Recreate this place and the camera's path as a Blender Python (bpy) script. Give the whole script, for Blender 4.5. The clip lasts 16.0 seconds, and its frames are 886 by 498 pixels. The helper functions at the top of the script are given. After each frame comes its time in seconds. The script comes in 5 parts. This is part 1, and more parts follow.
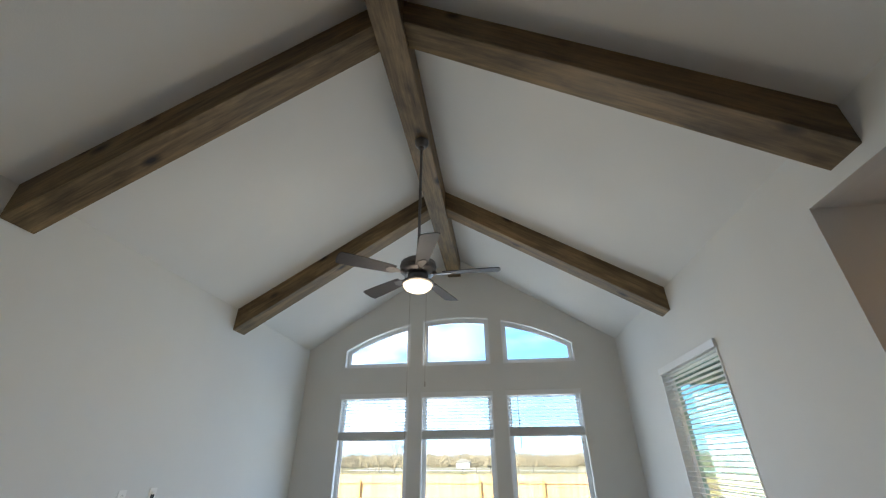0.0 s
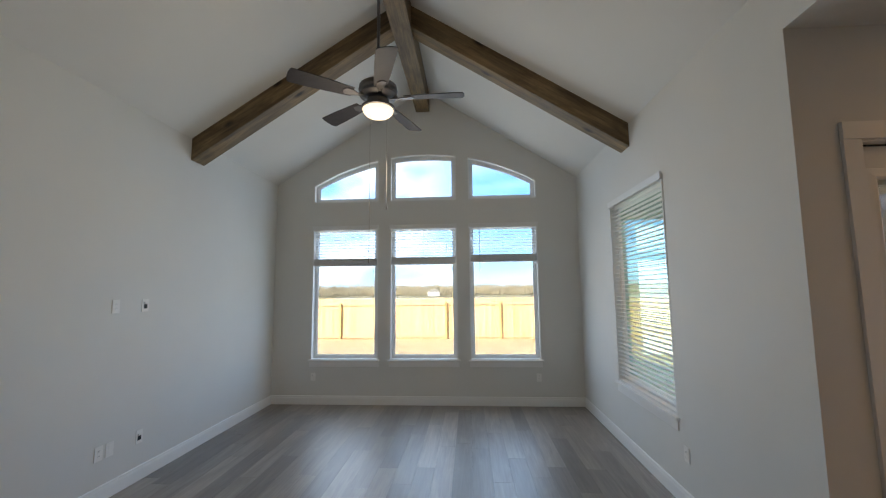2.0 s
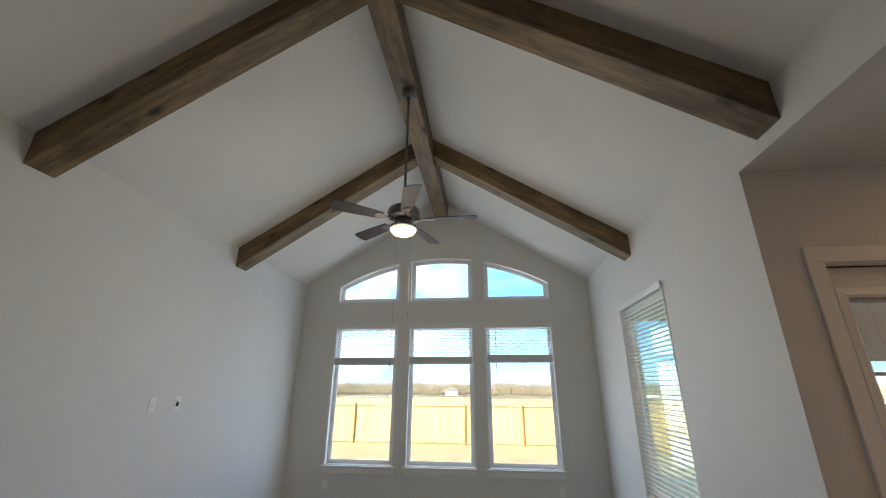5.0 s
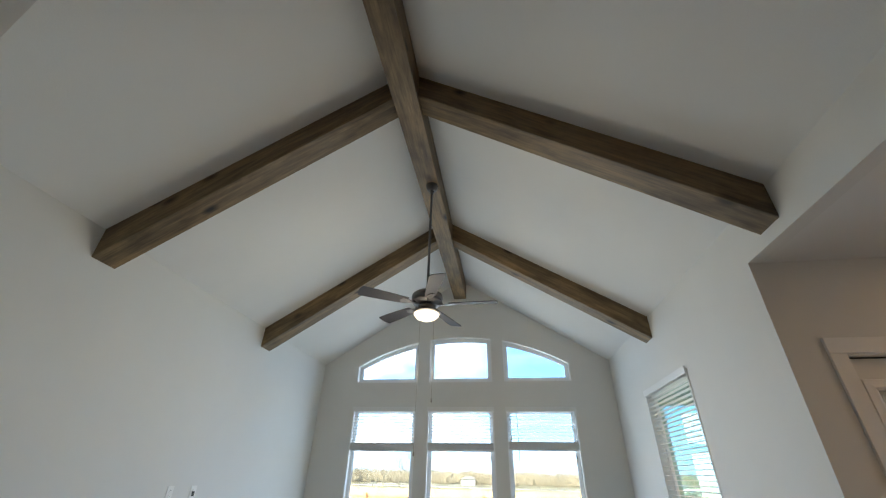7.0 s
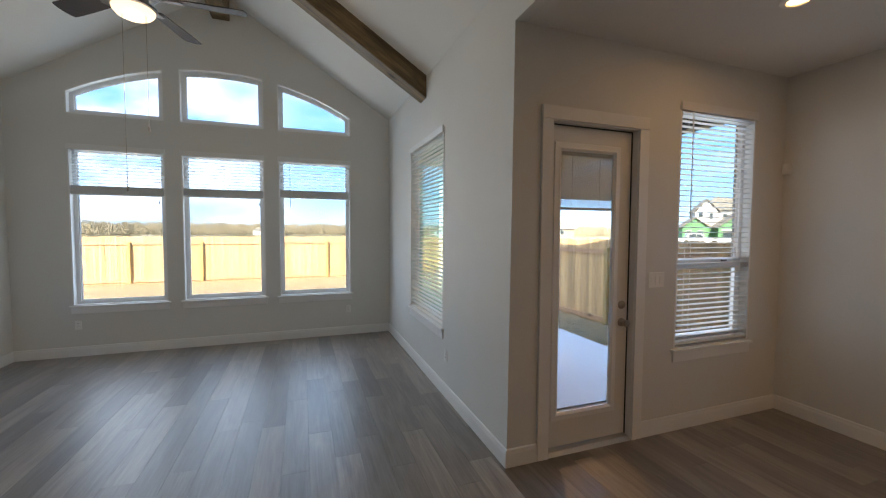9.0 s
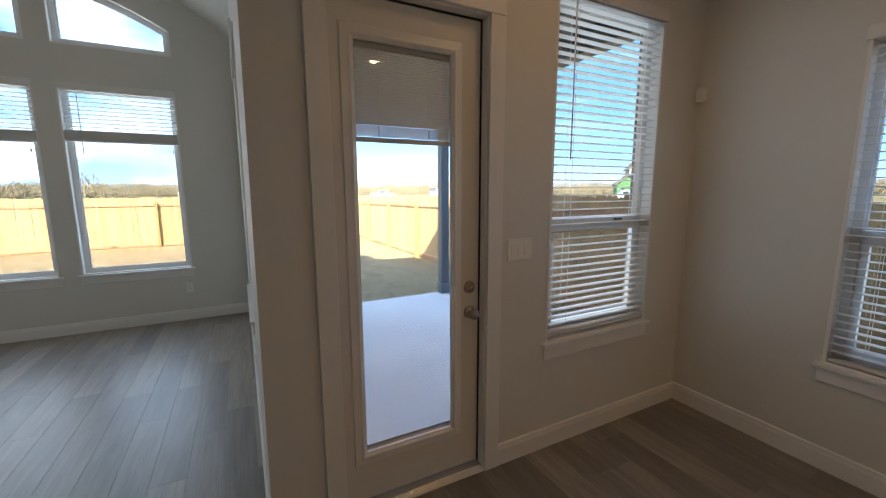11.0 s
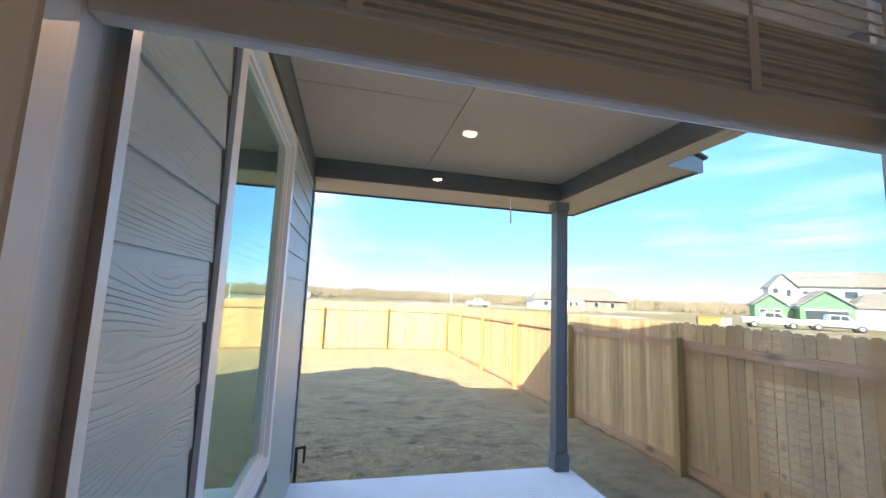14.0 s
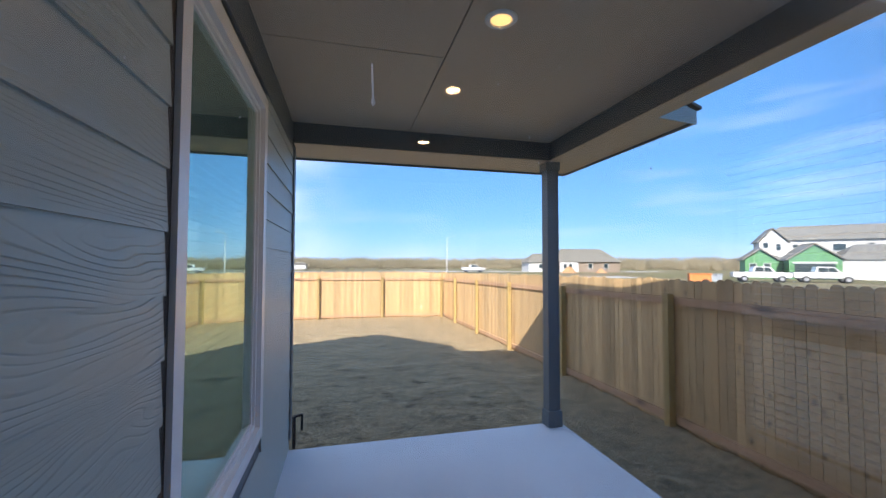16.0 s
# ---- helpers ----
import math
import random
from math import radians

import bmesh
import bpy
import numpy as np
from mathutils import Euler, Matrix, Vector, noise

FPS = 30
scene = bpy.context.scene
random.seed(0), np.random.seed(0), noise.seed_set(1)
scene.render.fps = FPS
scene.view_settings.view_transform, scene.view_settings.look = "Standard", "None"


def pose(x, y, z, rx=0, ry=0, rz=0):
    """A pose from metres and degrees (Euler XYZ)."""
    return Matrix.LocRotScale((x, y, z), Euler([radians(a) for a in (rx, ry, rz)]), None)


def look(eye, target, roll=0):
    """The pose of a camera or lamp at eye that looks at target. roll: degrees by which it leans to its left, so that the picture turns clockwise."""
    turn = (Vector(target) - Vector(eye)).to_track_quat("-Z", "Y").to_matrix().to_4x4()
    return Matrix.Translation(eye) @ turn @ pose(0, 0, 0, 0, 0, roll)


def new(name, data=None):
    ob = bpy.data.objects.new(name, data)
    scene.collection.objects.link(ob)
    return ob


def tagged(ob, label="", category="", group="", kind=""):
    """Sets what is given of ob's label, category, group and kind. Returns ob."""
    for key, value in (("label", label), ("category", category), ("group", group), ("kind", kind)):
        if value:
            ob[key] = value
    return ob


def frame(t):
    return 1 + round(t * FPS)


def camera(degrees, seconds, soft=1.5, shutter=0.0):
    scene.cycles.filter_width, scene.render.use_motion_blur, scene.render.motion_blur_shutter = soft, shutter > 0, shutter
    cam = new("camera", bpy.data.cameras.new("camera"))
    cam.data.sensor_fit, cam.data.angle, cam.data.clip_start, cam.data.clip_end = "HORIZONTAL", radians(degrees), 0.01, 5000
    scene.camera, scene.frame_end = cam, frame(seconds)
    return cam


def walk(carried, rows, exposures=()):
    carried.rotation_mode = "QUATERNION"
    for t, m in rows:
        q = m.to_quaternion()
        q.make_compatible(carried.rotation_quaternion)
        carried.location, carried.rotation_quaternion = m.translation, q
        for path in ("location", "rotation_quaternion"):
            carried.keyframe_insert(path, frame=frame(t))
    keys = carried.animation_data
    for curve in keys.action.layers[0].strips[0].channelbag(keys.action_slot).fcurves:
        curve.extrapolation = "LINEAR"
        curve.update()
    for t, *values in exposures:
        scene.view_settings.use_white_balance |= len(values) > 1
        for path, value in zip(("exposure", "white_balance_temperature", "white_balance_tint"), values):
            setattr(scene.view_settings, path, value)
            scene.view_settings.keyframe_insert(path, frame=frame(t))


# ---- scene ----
# camera and walk
cam = camera(97.1, 16.0, 1.2)
PATH = [
    (0, (0.232, 0.22, 1.857), (0.0, 1.965, 2.807), -0.3),
    (0.5, (0.251, 0.198, 1.836), (0.008, 1.959, 2.752), -1.3),
    (1, (0.201, 0.224, 1.827), (-0.01, 2.077, 2.549), -1.7),
    (1.5, (0.238, 0.24, 1.777), (0.059, 2.181, 2.223), -1.4),
    (2, (0.323, 0.22, 1.712), (0.193, 2.205, 1.922), -0.6),
    (2.5, (0.458, 0.107, 1.668), (0.33, 2.091, 1.877), 1.1),
    (3, (0.552, -0.014, 1.677), (0.369, 1.935, 2.09), 2.8),
    (3.5, (0.524, -0.093, 1.754), (0.341, 1.812, 2.333), 2.3),
    (3.7, (0.499, -0.094, 1.775), (0.32, 1.799, 2.395), 1.5),
    (5.8, (0.314, -0.195, 1.738), (0.087, 1.655, 2.462), -0.1),
    (6, (0.306, -0.222, 1.757), (0.062, 1.591, 2.564), 0.2),
    (6.5, (0.325, -0.289, 1.776), (0.039, 1.41, 2.791), 1.4),
    (7, (0.327, -0.336, 1.782), (0.057, 1.371, 2.788), 1.3),
    (7.5, (0.331, -0.225, 1.758), (0.143, 1.633, 2.474), 0.4),
    (8, (0.33, -0.18, 1.731), (0.321, 1.787, 2.092), -0.5),
    (8.5, (0.435, -0.113, 1.703), (0.722, 1.864, 1.775), -0.6),
    (9, (0.661, -0.079, 1.674), (1.336, 1.801, 1.577), 0.3),
    (9.5, (0.962, -0.041, 1.611), (1.964, 1.675, 1.386), 1.7),
    (9.7, (1.106, 0.019, 1.604), (2.209, 1.665, 1.33), 2.1),
    (11.8, (2.33, 1.044, 1.615), (3.069, 2.878, 1.316), 0.7),
    (12, (2.387, 1.18, 1.614), (3.101, 3.025, 1.32), 1.9),
    (12.5, (2.514, 1.524, 1.633), (2.963, 3.458, 1.391), 1.2),
    (13, (2.541, 1.831, 1.645), (2.844, 3.805, 1.543), 2.3),
    (13.5, (2.546, 2.074, 1.675), (2.956, 4.029, 1.774), 2.6),
    (14, (2.579, 2.191, 1.712), (3.028, 4.125, 1.952), 2.3),
    (14.5, (2.604, 2.252, 1.708), (3.014, 4.185, 2.02), 2.0),
    (15, (2.636, 2.26, 1.706), (3.013, 4.2, 2.014), 1.7),
    (15.5, (2.674, 2.256, 1.7), (3.062, 4.204, 1.937), 1.1),
    (16, (2.657, 2.258, 1.699), (3.139, 4.197, 1.773), 0.1),
]

EXPOSURES = [(0.0, 3.49, 6130, 8), (1.0, 3.49, 6130, 8), (2.0, 3.22, 6340, 10), (3.5, 3.29, 6440, 9), (5.8, 3.42, 6350, 10), (7.0, 3.7, 6050, 6), (7.5, 3.52, 6000, 6), (8.0, 3.33, 6050, 9), (8.5, 3.33, 6190, 11), (9.0, 3.18, 6450, 11), (9.7, 3.13, 6550, 11), (12.0, 2.96, 6350, 7), (12.5, 2.99, 6300, 7), (13.0, 3.16, 6070, 5), (13.5, 3.05, 6250, 7), (14.0, 2.7, 6430, 11), (14.5, 2.25, 6060, 14), (15.2, 1.89, 5990, 16), (16.0, 1.8, 5960, 15)]
walk(cam, [(t, look(eye, target, roll)) for t, eye, target, roll in PATH], EXPOSURES)

# ---- world and sun ----
SUN_WAY = Vector((4.06, 7.0, -5.8)).normalized()
world = bpy.data.worlds.new("sky")
scene.world = world
world.use_nodes = True
wn, wl = world.node_tree.nodes, world.node_tree.links
wn.clear()
w_out = wn.new("ShaderNodeOutputWorld")
w_bg = wn.new("ShaderNodeBackground")
w_sky = wn.new("ShaderNodeTexSky")
w_sky.sky_type = "NISHITA"
w_sky.sun_disc = False
w_sky.sun_elevation = math.asin(-SUN_WAY.z)
w_sky.sun_rotation = math.atan2(-SUN_WAY.x, -SUN_WAY.y) % (2 * math.pi)
w_sky.air_density, w_sky.dust_density, w_sky.ozone_density = 1.0, 0.0, 4.0
w_bg.inputs["Strength"].default_value = 0.15
# thin streaks of high cloud
w_tc = wn.new("ShaderNodeTexCoord")
w_map = wn.new("ShaderNodeMapping")
w_map.inputs["Scale"].default_value = (1.5, 1.5, 13.0)
w_map.inputs["Rotation"].default_value = (0.0, 0.06, 0.5)
w_noise = wn.new("ShaderNodeTexNoise")
w_noise.inputs["Scale"].default_value = 1.7
w_noise.inputs["Detail"].default_value = 9.0
w_noise.inputs["Roughness"].default_value = 0.62
w_ramp = wn.new("ShaderNodeValToRGB")
w_ramp.color_ramp.elements[0].position, w_ramp.color_ramp.elements[1].position = 0.50, 0.78
w_mul = wn.new("ShaderNodeMath")
w_mul.operation = "MULTIPLY"
w_mul.inputs[1].default_value = 0.42
w_mix = wn.new("ShaderNodeMix")
w_mix.data_type = "RGBA"
w_mix.inputs["B"].default_value = (3.6, 3.9, 4.6, 1)
wl.new(w_tc.outputs["Generated"], w_map.inputs["Vector"])
wl.new(w_map.outputs["Vector"], w_noise.inputs["Vector"])
wl.new(w_noise.outputs["Fac"], w_ramp.inputs["Fac"])
wl.new(w_ramp.outputs["Color"], w_mul.inputs[0])
# a broad bank of thin white cloud lies to the north-west
w_sep = wn.new("ShaderNodeSeparateXYZ")
wl.new(w_tc.outputs["Generated"], w_sep.inputs[0])
w_bank = wn.new("ShaderNodeMapRange")
w_bank.interpolation_type = "SMOOTHSTEP"
for sock, v in (("From Min", 0.07), ("From Max", -0.26), ("To Min", 0.0), ("To Max", 0.85)):
    w_bank.inputs[sock].default_value = v
wl.new(w_sep.outputs["X"], w_bank.inputs["Value"])
w_puff = wn.new("ShaderNodeTexNoise")
w_puff.inputs["Scale"].default_value, w_puff.inputs["Detail"].default_value = 5.0, 8.0
w_map2 = wn.new("ShaderNodeMapping")
w_map2.inputs["Scale"].default_value = (1.0, 1.0, 2.6)
wl.new(w_tc.outputs["Generated"], w_map2.inputs["Vector"])
wl.new(w_map2.outputs["Vector"], w_puff.inputs["Vector"])
w_pramp = wn.new("ShaderNodeValToRGB")
w_pramp.color_ramp.elements[0].position, w_pramp.color_ramp.elements[1].position = 0.36, 0.58
wl.new(w_puff.outputs["Fac"], w_pramp.inputs["Fac"])
w_pm = wn.new("ShaderNodeMath")
w_pm.operation = "MULTIPLY"
wl.new(w_pramp.outputs["Color"], w_pm.inputs[0])
wl.new(w_bank.outputs["Result"], w_pm.inputs[1])
w_max = wn.new("ShaderNodeMath")
w_max.operation = "MAXIMUM"
wl.new(w_pm.outputs[0], w_max.inputs[0])
wl.new(w_mul.outputs[0], w_max.inputs[1])
wl.new(w_max.outputs[0], w_mix.inputs["Factor"])
w_hue = wn.new("ShaderNodeHueSaturation")
w_hue.inputs["Saturation"].default_value = 1.08
w_hue.inputs["Hue"].default_value = 0.5
wl.new(w_sky.outputs["Color"], w_hue.inputs["Color"])
w_air = wn.new("ShaderNodeMix")
w_air.data_type = "RGBA"
w_air.inputs["Factor"].default_value = 0.84
w_air.inputs["B"].default_value = (0.51, 1.38, 2.9, 1)
wl.new(w_hue.outputs["Color"], w_air.inputs["A"])
wl.new(w_air.outputs["Result"], w_mix.inputs["A"])
wl.new(w_mix.outputs["Result"], w_bg.inputs["Color"])
wl.new(w_bg.outputs["Background"], w_out.inputs["Surface"])

sun_data = bpy.data.lights.new("sun", "SUN")
sun_data.energy, sun_data.angle, sun_data.color = 4.1, radians(0.5), (1.0, 0.89, 0.73)
sun = new("sun", sun_data)
sun.matrix_world = look((-20, -35, 30), Vector((-20, -35, 30)) + SUN_WAY)

# watts of the area lamps added in the openings to stand in for daylight
GABLE_W, SIDE_W, NOOK_W, EAST_W = 1.08, 0.2, 0.65, 0.32

# ---- materials ----
def nodes_of(name):
    m = bpy.data.materials.new(name)
    m.use_nodes = True
    nt = m.node_tree
    return m, nt, nt.nodes["Principled BSDF"]


def coords(nt, scale=(1, 1, 1), random_shift=False):
    tc = nt.nodes.new("ShaderNodeTexCoord")
    mp = nt.nodes.new("ShaderNodeMapping")
    mp.inputs["Scale"].default_value = scale
    nt.links.new(tc.outputs["Object"], mp.inputs["Vector"])
    if random_shift:
        oi = nt.nodes.new("ShaderNodeObjectInfo")
        mu = nt.nodes.new("ShaderNodeMath")
        mu.operation = "MULTIPLY"
        mu.inputs[1].default_value = 37.0
        nt.links.new(oi.outputs["Random"], mu.inputs[0])
        nt.links.new(mu.outputs[0], mp.inputs["Location"])
    return mp.outputs["Vector"]


def noise_tex(nt, vec, scale, detail=4.0, rough=0.55, distort=0.0):
    n = nt.nodes.new("ShaderNodeTexNoise")
    n.inputs["Scale"].default_value, n.inputs["Detail"].default_value = scale, detail
    n.inputs["Roughness"].default_value, n.inputs["Distortion"].default_value = rough, distort
    nt.links.new(vec, n.inputs["Vector"])
    return n.outputs["Fac"]


def ramp(nt, fac, stops):
    r = nt.nodes.new("ShaderNodeValToRGB")
    e = r.color_ramp.elements
    while len(e) < len(stops):
        e.new(0.5)
    for el, (p, c) in zip(e, stops):
        el.position, el.color = p, (*c, 1)
    nt.links.new(fac, r.inputs["Fac"])
    return r.outputs["Color"]


def mix(nt, fac, a, b, mode="MIX"):
    n = nt.nodes.new("ShaderNodeMix")
    n.data_type, n.blend_type = "RGBA", mode
    for sock, v in (("Factor", fac), ("A", a), ("B", b)):
        if isinstance(v, (int, float)):
            n.inputs[sock].default_value = v
        elif isinstance(v, tuple):
            n.inputs[sock].default_value = (*v, 1)
        else:
            nt.links.new(v, n.inputs[sock])
    return n.outputs["Result"]


def bump(nt, p, height, strength, distance=0.01):
    b = nt.nodes.new("ShaderNodeBump")
    b.inputs["Strength"].default_value, b.inputs["Distance"].default_value = strength, distance
    nt.links.new(height, b.inputs["Height"])
    nt.links.new(b.outputs["Normal"], p.inputs["Normal"])


def value_ramp(nt, fac, lo, hi):
    mr = nt.nodes.new("ShaderNodeMapRange")
    mr.inputs["To Min"].default_value, mr.inputs["To Max"].default_value = lo, hi
    nt.links.new(fac, mr.inputs["Value"])
    return mr.outputs["Result"]


def tint(c, k):
    return tuple(min(1.0, max(0.0, v * k)) for v in c)


def paint(name, c, rough=0.6, var=0.05, big=0.7, small=60.0, relief=0.15, metal=0.0):
    """Painted or plain surface: faint blotches, roughness changes and a fine relief."""
    m, nt, p = nodes_of(name)
    v = coords(nt)
    b = noise_tex(nt, v, big, 5)
    s = noise_tex(nt, v, small, 3)
    col = ramp(nt, b, [(0.3, tint(c, 1 - var)), (0.7, tint(c, 1 + var))])
    nt.links.new(col, p.inputs["Base Color"])
    nt.links.new(value_ramp(nt, b, rough - 0.07, rough + 0.07), p.inputs["Roughness"])
    p.inputs["Metallic"].default_value = metal
    if relief:
        bump(nt, p, s, relief, 0.004)
    return m


def timber(name, dark, light, axis, rough=0.55, knots=True, shift=True, vary=0.0, relief=0.3, ring=9.0, knot=1.0, blotch=0.0):
    """Grained wood along one axis, with knots where the wood has them."""
    m, nt, p = nodes_of(name)
    sc = [ring, ring, ring]
    sc[axis] = ring * 0.09
    v = coords(nt, tuple(sc), shift)
    g = noise_tex(nt, v, 1.3, 6, 0.6, 1.2)
    sc2 = [ring * 8] * 3
    sc2[axis] = ring * 0.5
    v2 = coords(nt, tuple(sc2), shift)
    f = noise_tex(nt, v2, 1.0, 4, 0.6)
    col = ramp(nt, g, [(0.28, dark), (0.5, tuple((a + b) / 2 for a, b in zip(dark, light))), (0.72, light)])
    col = mix(nt, 0.4, col, ramp(nt, f, [(0.3, tint(dark, 0.8)), (0.7, tint(light, 1.1))]))
    if knots:
        sk = [3.2 * knot] * 3
        sk[axis] = 1.5 * knot
        vk = coords(nt, tuple(sk), shift)
        vo = nt.nodes.new("ShaderNodeTexVoronoi")
        vo.inputs["Scale"].default_value = 1.0
        nt.links.new(vk, vo.inputs["Vector"])
        kf = ramp(nt, vo.outputs["Distance"], [(0.06, (1, 1, 1)), (0.20, (0, 0, 0))])
        col = mix(nt, kf, col, tint(dark, 0.3))
    if blotch:
        sb = [5.0] * 3
        sb[axis] = 1.6
        stain = noise_tex(nt, coords(nt, tuple(sb), shift), 1.0, 5, 0.65, 0.8)
        col = mix(nt, 1.0, col, ramp(nt, stain, [(0.32, (1 - blotch,) * 3), (0.68, (1 + blotch,) * 3)]), "MULTIPLY")
    if vary:
        oi = nt.nodes.new("ShaderNodeObjectInfo")
        vr = ramp(nt, oi.outputs["Random"], [(0.0, (1 - vary,) * 3), (1.0, (1 + vary * 0.6,) * 3)])
        col = mix(nt, 1.0, col, vr, "MULTIPLY")
    nt.links.new(col, p.inputs["Base Color"])
    nt.links.new(value_ramp(nt, g, rough - 0.1, rough + 0.1), p.inputs["Roughness"])
    bump(nt, p, f, relief, 0.004)
    return m


def glow(name, c, strength, body=1.0):
    m, nt, p = nodes_of(name)
    p.inputs["Base Color"].default_value = (*tint(c, body), 1)
    p.inputs["Emission Color"].default_value = (*c, 1)
    p.inputs["Emission Strength"].default_value = strength
    return m


def glass_mat(name, tinted=(1, 1, 1), base=0.025, mirror=(1, 1, 1)):
    """Thin window glass with a Fresnel mirror on it; the tint dims the view through it."""
    m = bpy.data.materials.new(name)
    m.use_nodes = True
    nt = m.node_tree
    nt.nodes.clear()
    o = nt.nodes.new("ShaderNodeOutputMaterial")
    tr = nt.nodes.new("ShaderNodeBsdfTransparent")
    tr.inputs["Color"].default_value = (*tinted, 1)
    gl = nt.nodes.new("ShaderNodeBsdfGlossy")
    gl.inputs["Roughness"].default_value = 0.0
    gl.inputs["Color"].default_value = (*mirror, 1)
    lw = nt.nodes.new("ShaderNodeLayerWeight")
    lw.inputs["Blend"].default_value = 0.5
    pw = nt.nodes.new("ShaderNodeMath")
    pw.operation = "POWER"
    pw.inputs[1].default_value = 5.0
    nt.links.new(lw.outputs["Facing"], pw.inputs[0])
    fr = nt.nodes.new("ShaderNodeMapRange")
    fr.inputs["To Min"].default_value, fr.inputs["To Max"].default_value = base, 1.0
    nt.links.new(pw.outputs[0], fr.inputs["Value"])
    mx = nt.nodes.new("ShaderNodeMixShader")
    nt.links.new(fr.outputs["Result"], mx.inputs["Fac"])
    nt.links.new(tr.outputs["BSDF"], mx.inputs[1])
    nt.links.new(gl.outputs["BSDF"], mx.inputs[2])
    nt.links.new(mx.outputs["Shader"], o.inputs["Surface"])
    return m


WALL = paint("wall_paint", (0.74, 0.735, 0.705), 0.62, 0.03, 0.8, 190.0, 0.22)
CEIL = paint("ceiling_paint", (0.785, 0.78, 0.755), 0.75, 0.03, 0.7, 120.0, 0.3)
TRIM = paint("trim_white", (0.85, 0.845, 0.83), 0.32, 0.02, 1.5, 40.0, 0.05)
VINYL = paint("white_vinyl", (0.82, 0.83, 0.84), 0.35, 0.02, 2.0, 60.0, 0.03)
SLAT = paint("blind_slat", (0.80, 0.80, 0.79), 0.4, 0.02, 3.0, 50.0, 0.04)
MINI = paint("mini_blind", (0.72, 0.72, 0.68), 0.4, 0.03, 9.0, 50.0, 0.0)
DOORP = paint("door_paint", (0.76, 0.75, 0.72), 0.38, 0.02, 1.5, 40.0, 0.06)
BEAM_X = timber("stained_beam_rafter", (0.031, 0.019, 0.008), (0.285, 0.19, 0.088), 0, 0.5, ring=7.0, knot=1.5, blotch=0.4)
BEAM_Y = timber("stained_beam_ridge", (0.031, 0.019, 0.008), (0.285, 0.19, 0.088), 1, 0.5, ring=7.0, knot=1.5, blotch=0.4)
NICKEL = paint("brushed_nickel", (0.42, 0.38, 0.34), 0.32, 0.08, 8.0, 90.0, 0.05, 1.0)
BRONZE = paint("aged_pewter", (0.16, 0.15, 0.15), 0.4, 0.1, 8.0, 90.0, 0.05, 0.8)
BLADE = timber("fan_blade_walnut", (0.012, 0.010, 0.012), (0.034, 0.029, 0.033), 0, 0.62, False, relief=0.08)
PLASTIC = paint("white_plastic", (0.87, 0.86, 0.83), 0.35, 0.02, 5.0, 60.0, 0.02)
BLACK = paint("black_rubber_and_gaps", (0.015, 0.015, 0.016), 0.6, 0.1, 9.0, 60.0, 0.1)
ALU = paint("mill_aluminium", (0.55, 0.55, 0.55), 0.35, 0.05, 9.0, 80.0, 0.05, 0.9)
GLASS = glass_mat("window_glass", (0.63, 0.635, 0.63))
DOORGLASS = glass_mat("door_glass", (0.90, 0.905, 0.905), 0.026)
EXTGLASS = glass_mat("coated_glass", (0.62, 0.70, 0.67), 0.34, (0.78, 0.97, 0.88))
BULB = glow("lamp_lens", (1.0, 0.52, 0.17), 0.8, 0.4)
FANBULB = glow("frosted_bowl", (1.0, 0.72, 0.42), 0.22, 0.25)


def plank_mat():
    m, nt, p = nodes_of("vinyl_plank")
    v = coords(nt, (7.0, 0.9, 7.0), True)
    g = noise_tex(nt, v, 1.5, 6, 0.6, 0.7)
    v2 = coords(nt, (70.0, 2.5, 70.0), True)
    f = noise_tex(nt, v2, 1.0, 4)
    col = ramp(nt, g, [(0.28, (0.105, 0.088, 0.076)), (0.5, (0.185, 0.158, 0.138)), (0.75, (0.29, 0.255, 0.225))])
    col = mix(nt, 0.35, col, ramp(nt, f, [(0.3, (0.085, 0.072, 0.062)), (0.7, (0.27, 0.235, 0.205))]))
    oi = nt.nodes.new("ShaderNodeObjectInfo")
    col = mix(nt, 1.0, col, ramp(nt, oi.outputs["Random"], [(0.0, (0.80, 0.785, 0.77)), (0.5, (1.18, 1.16, 1.13)), (1.0, (1.65, 1.62, 1.57))]), "MULTIPLY")
    nt.links.new(col, p.inputs["Base Color"])
    nt.links.new(value_ramp(nt, f, 0.40, 0.54), p.inputs["Roughness"])
    p.inputs["Coat Weight"].default_value, p.inputs["Coat Roughness"].default_value = 1.0, 0.37
    bump(nt, p, f, 0.08, 0.002)
    return m


PLANK = plank_mat()


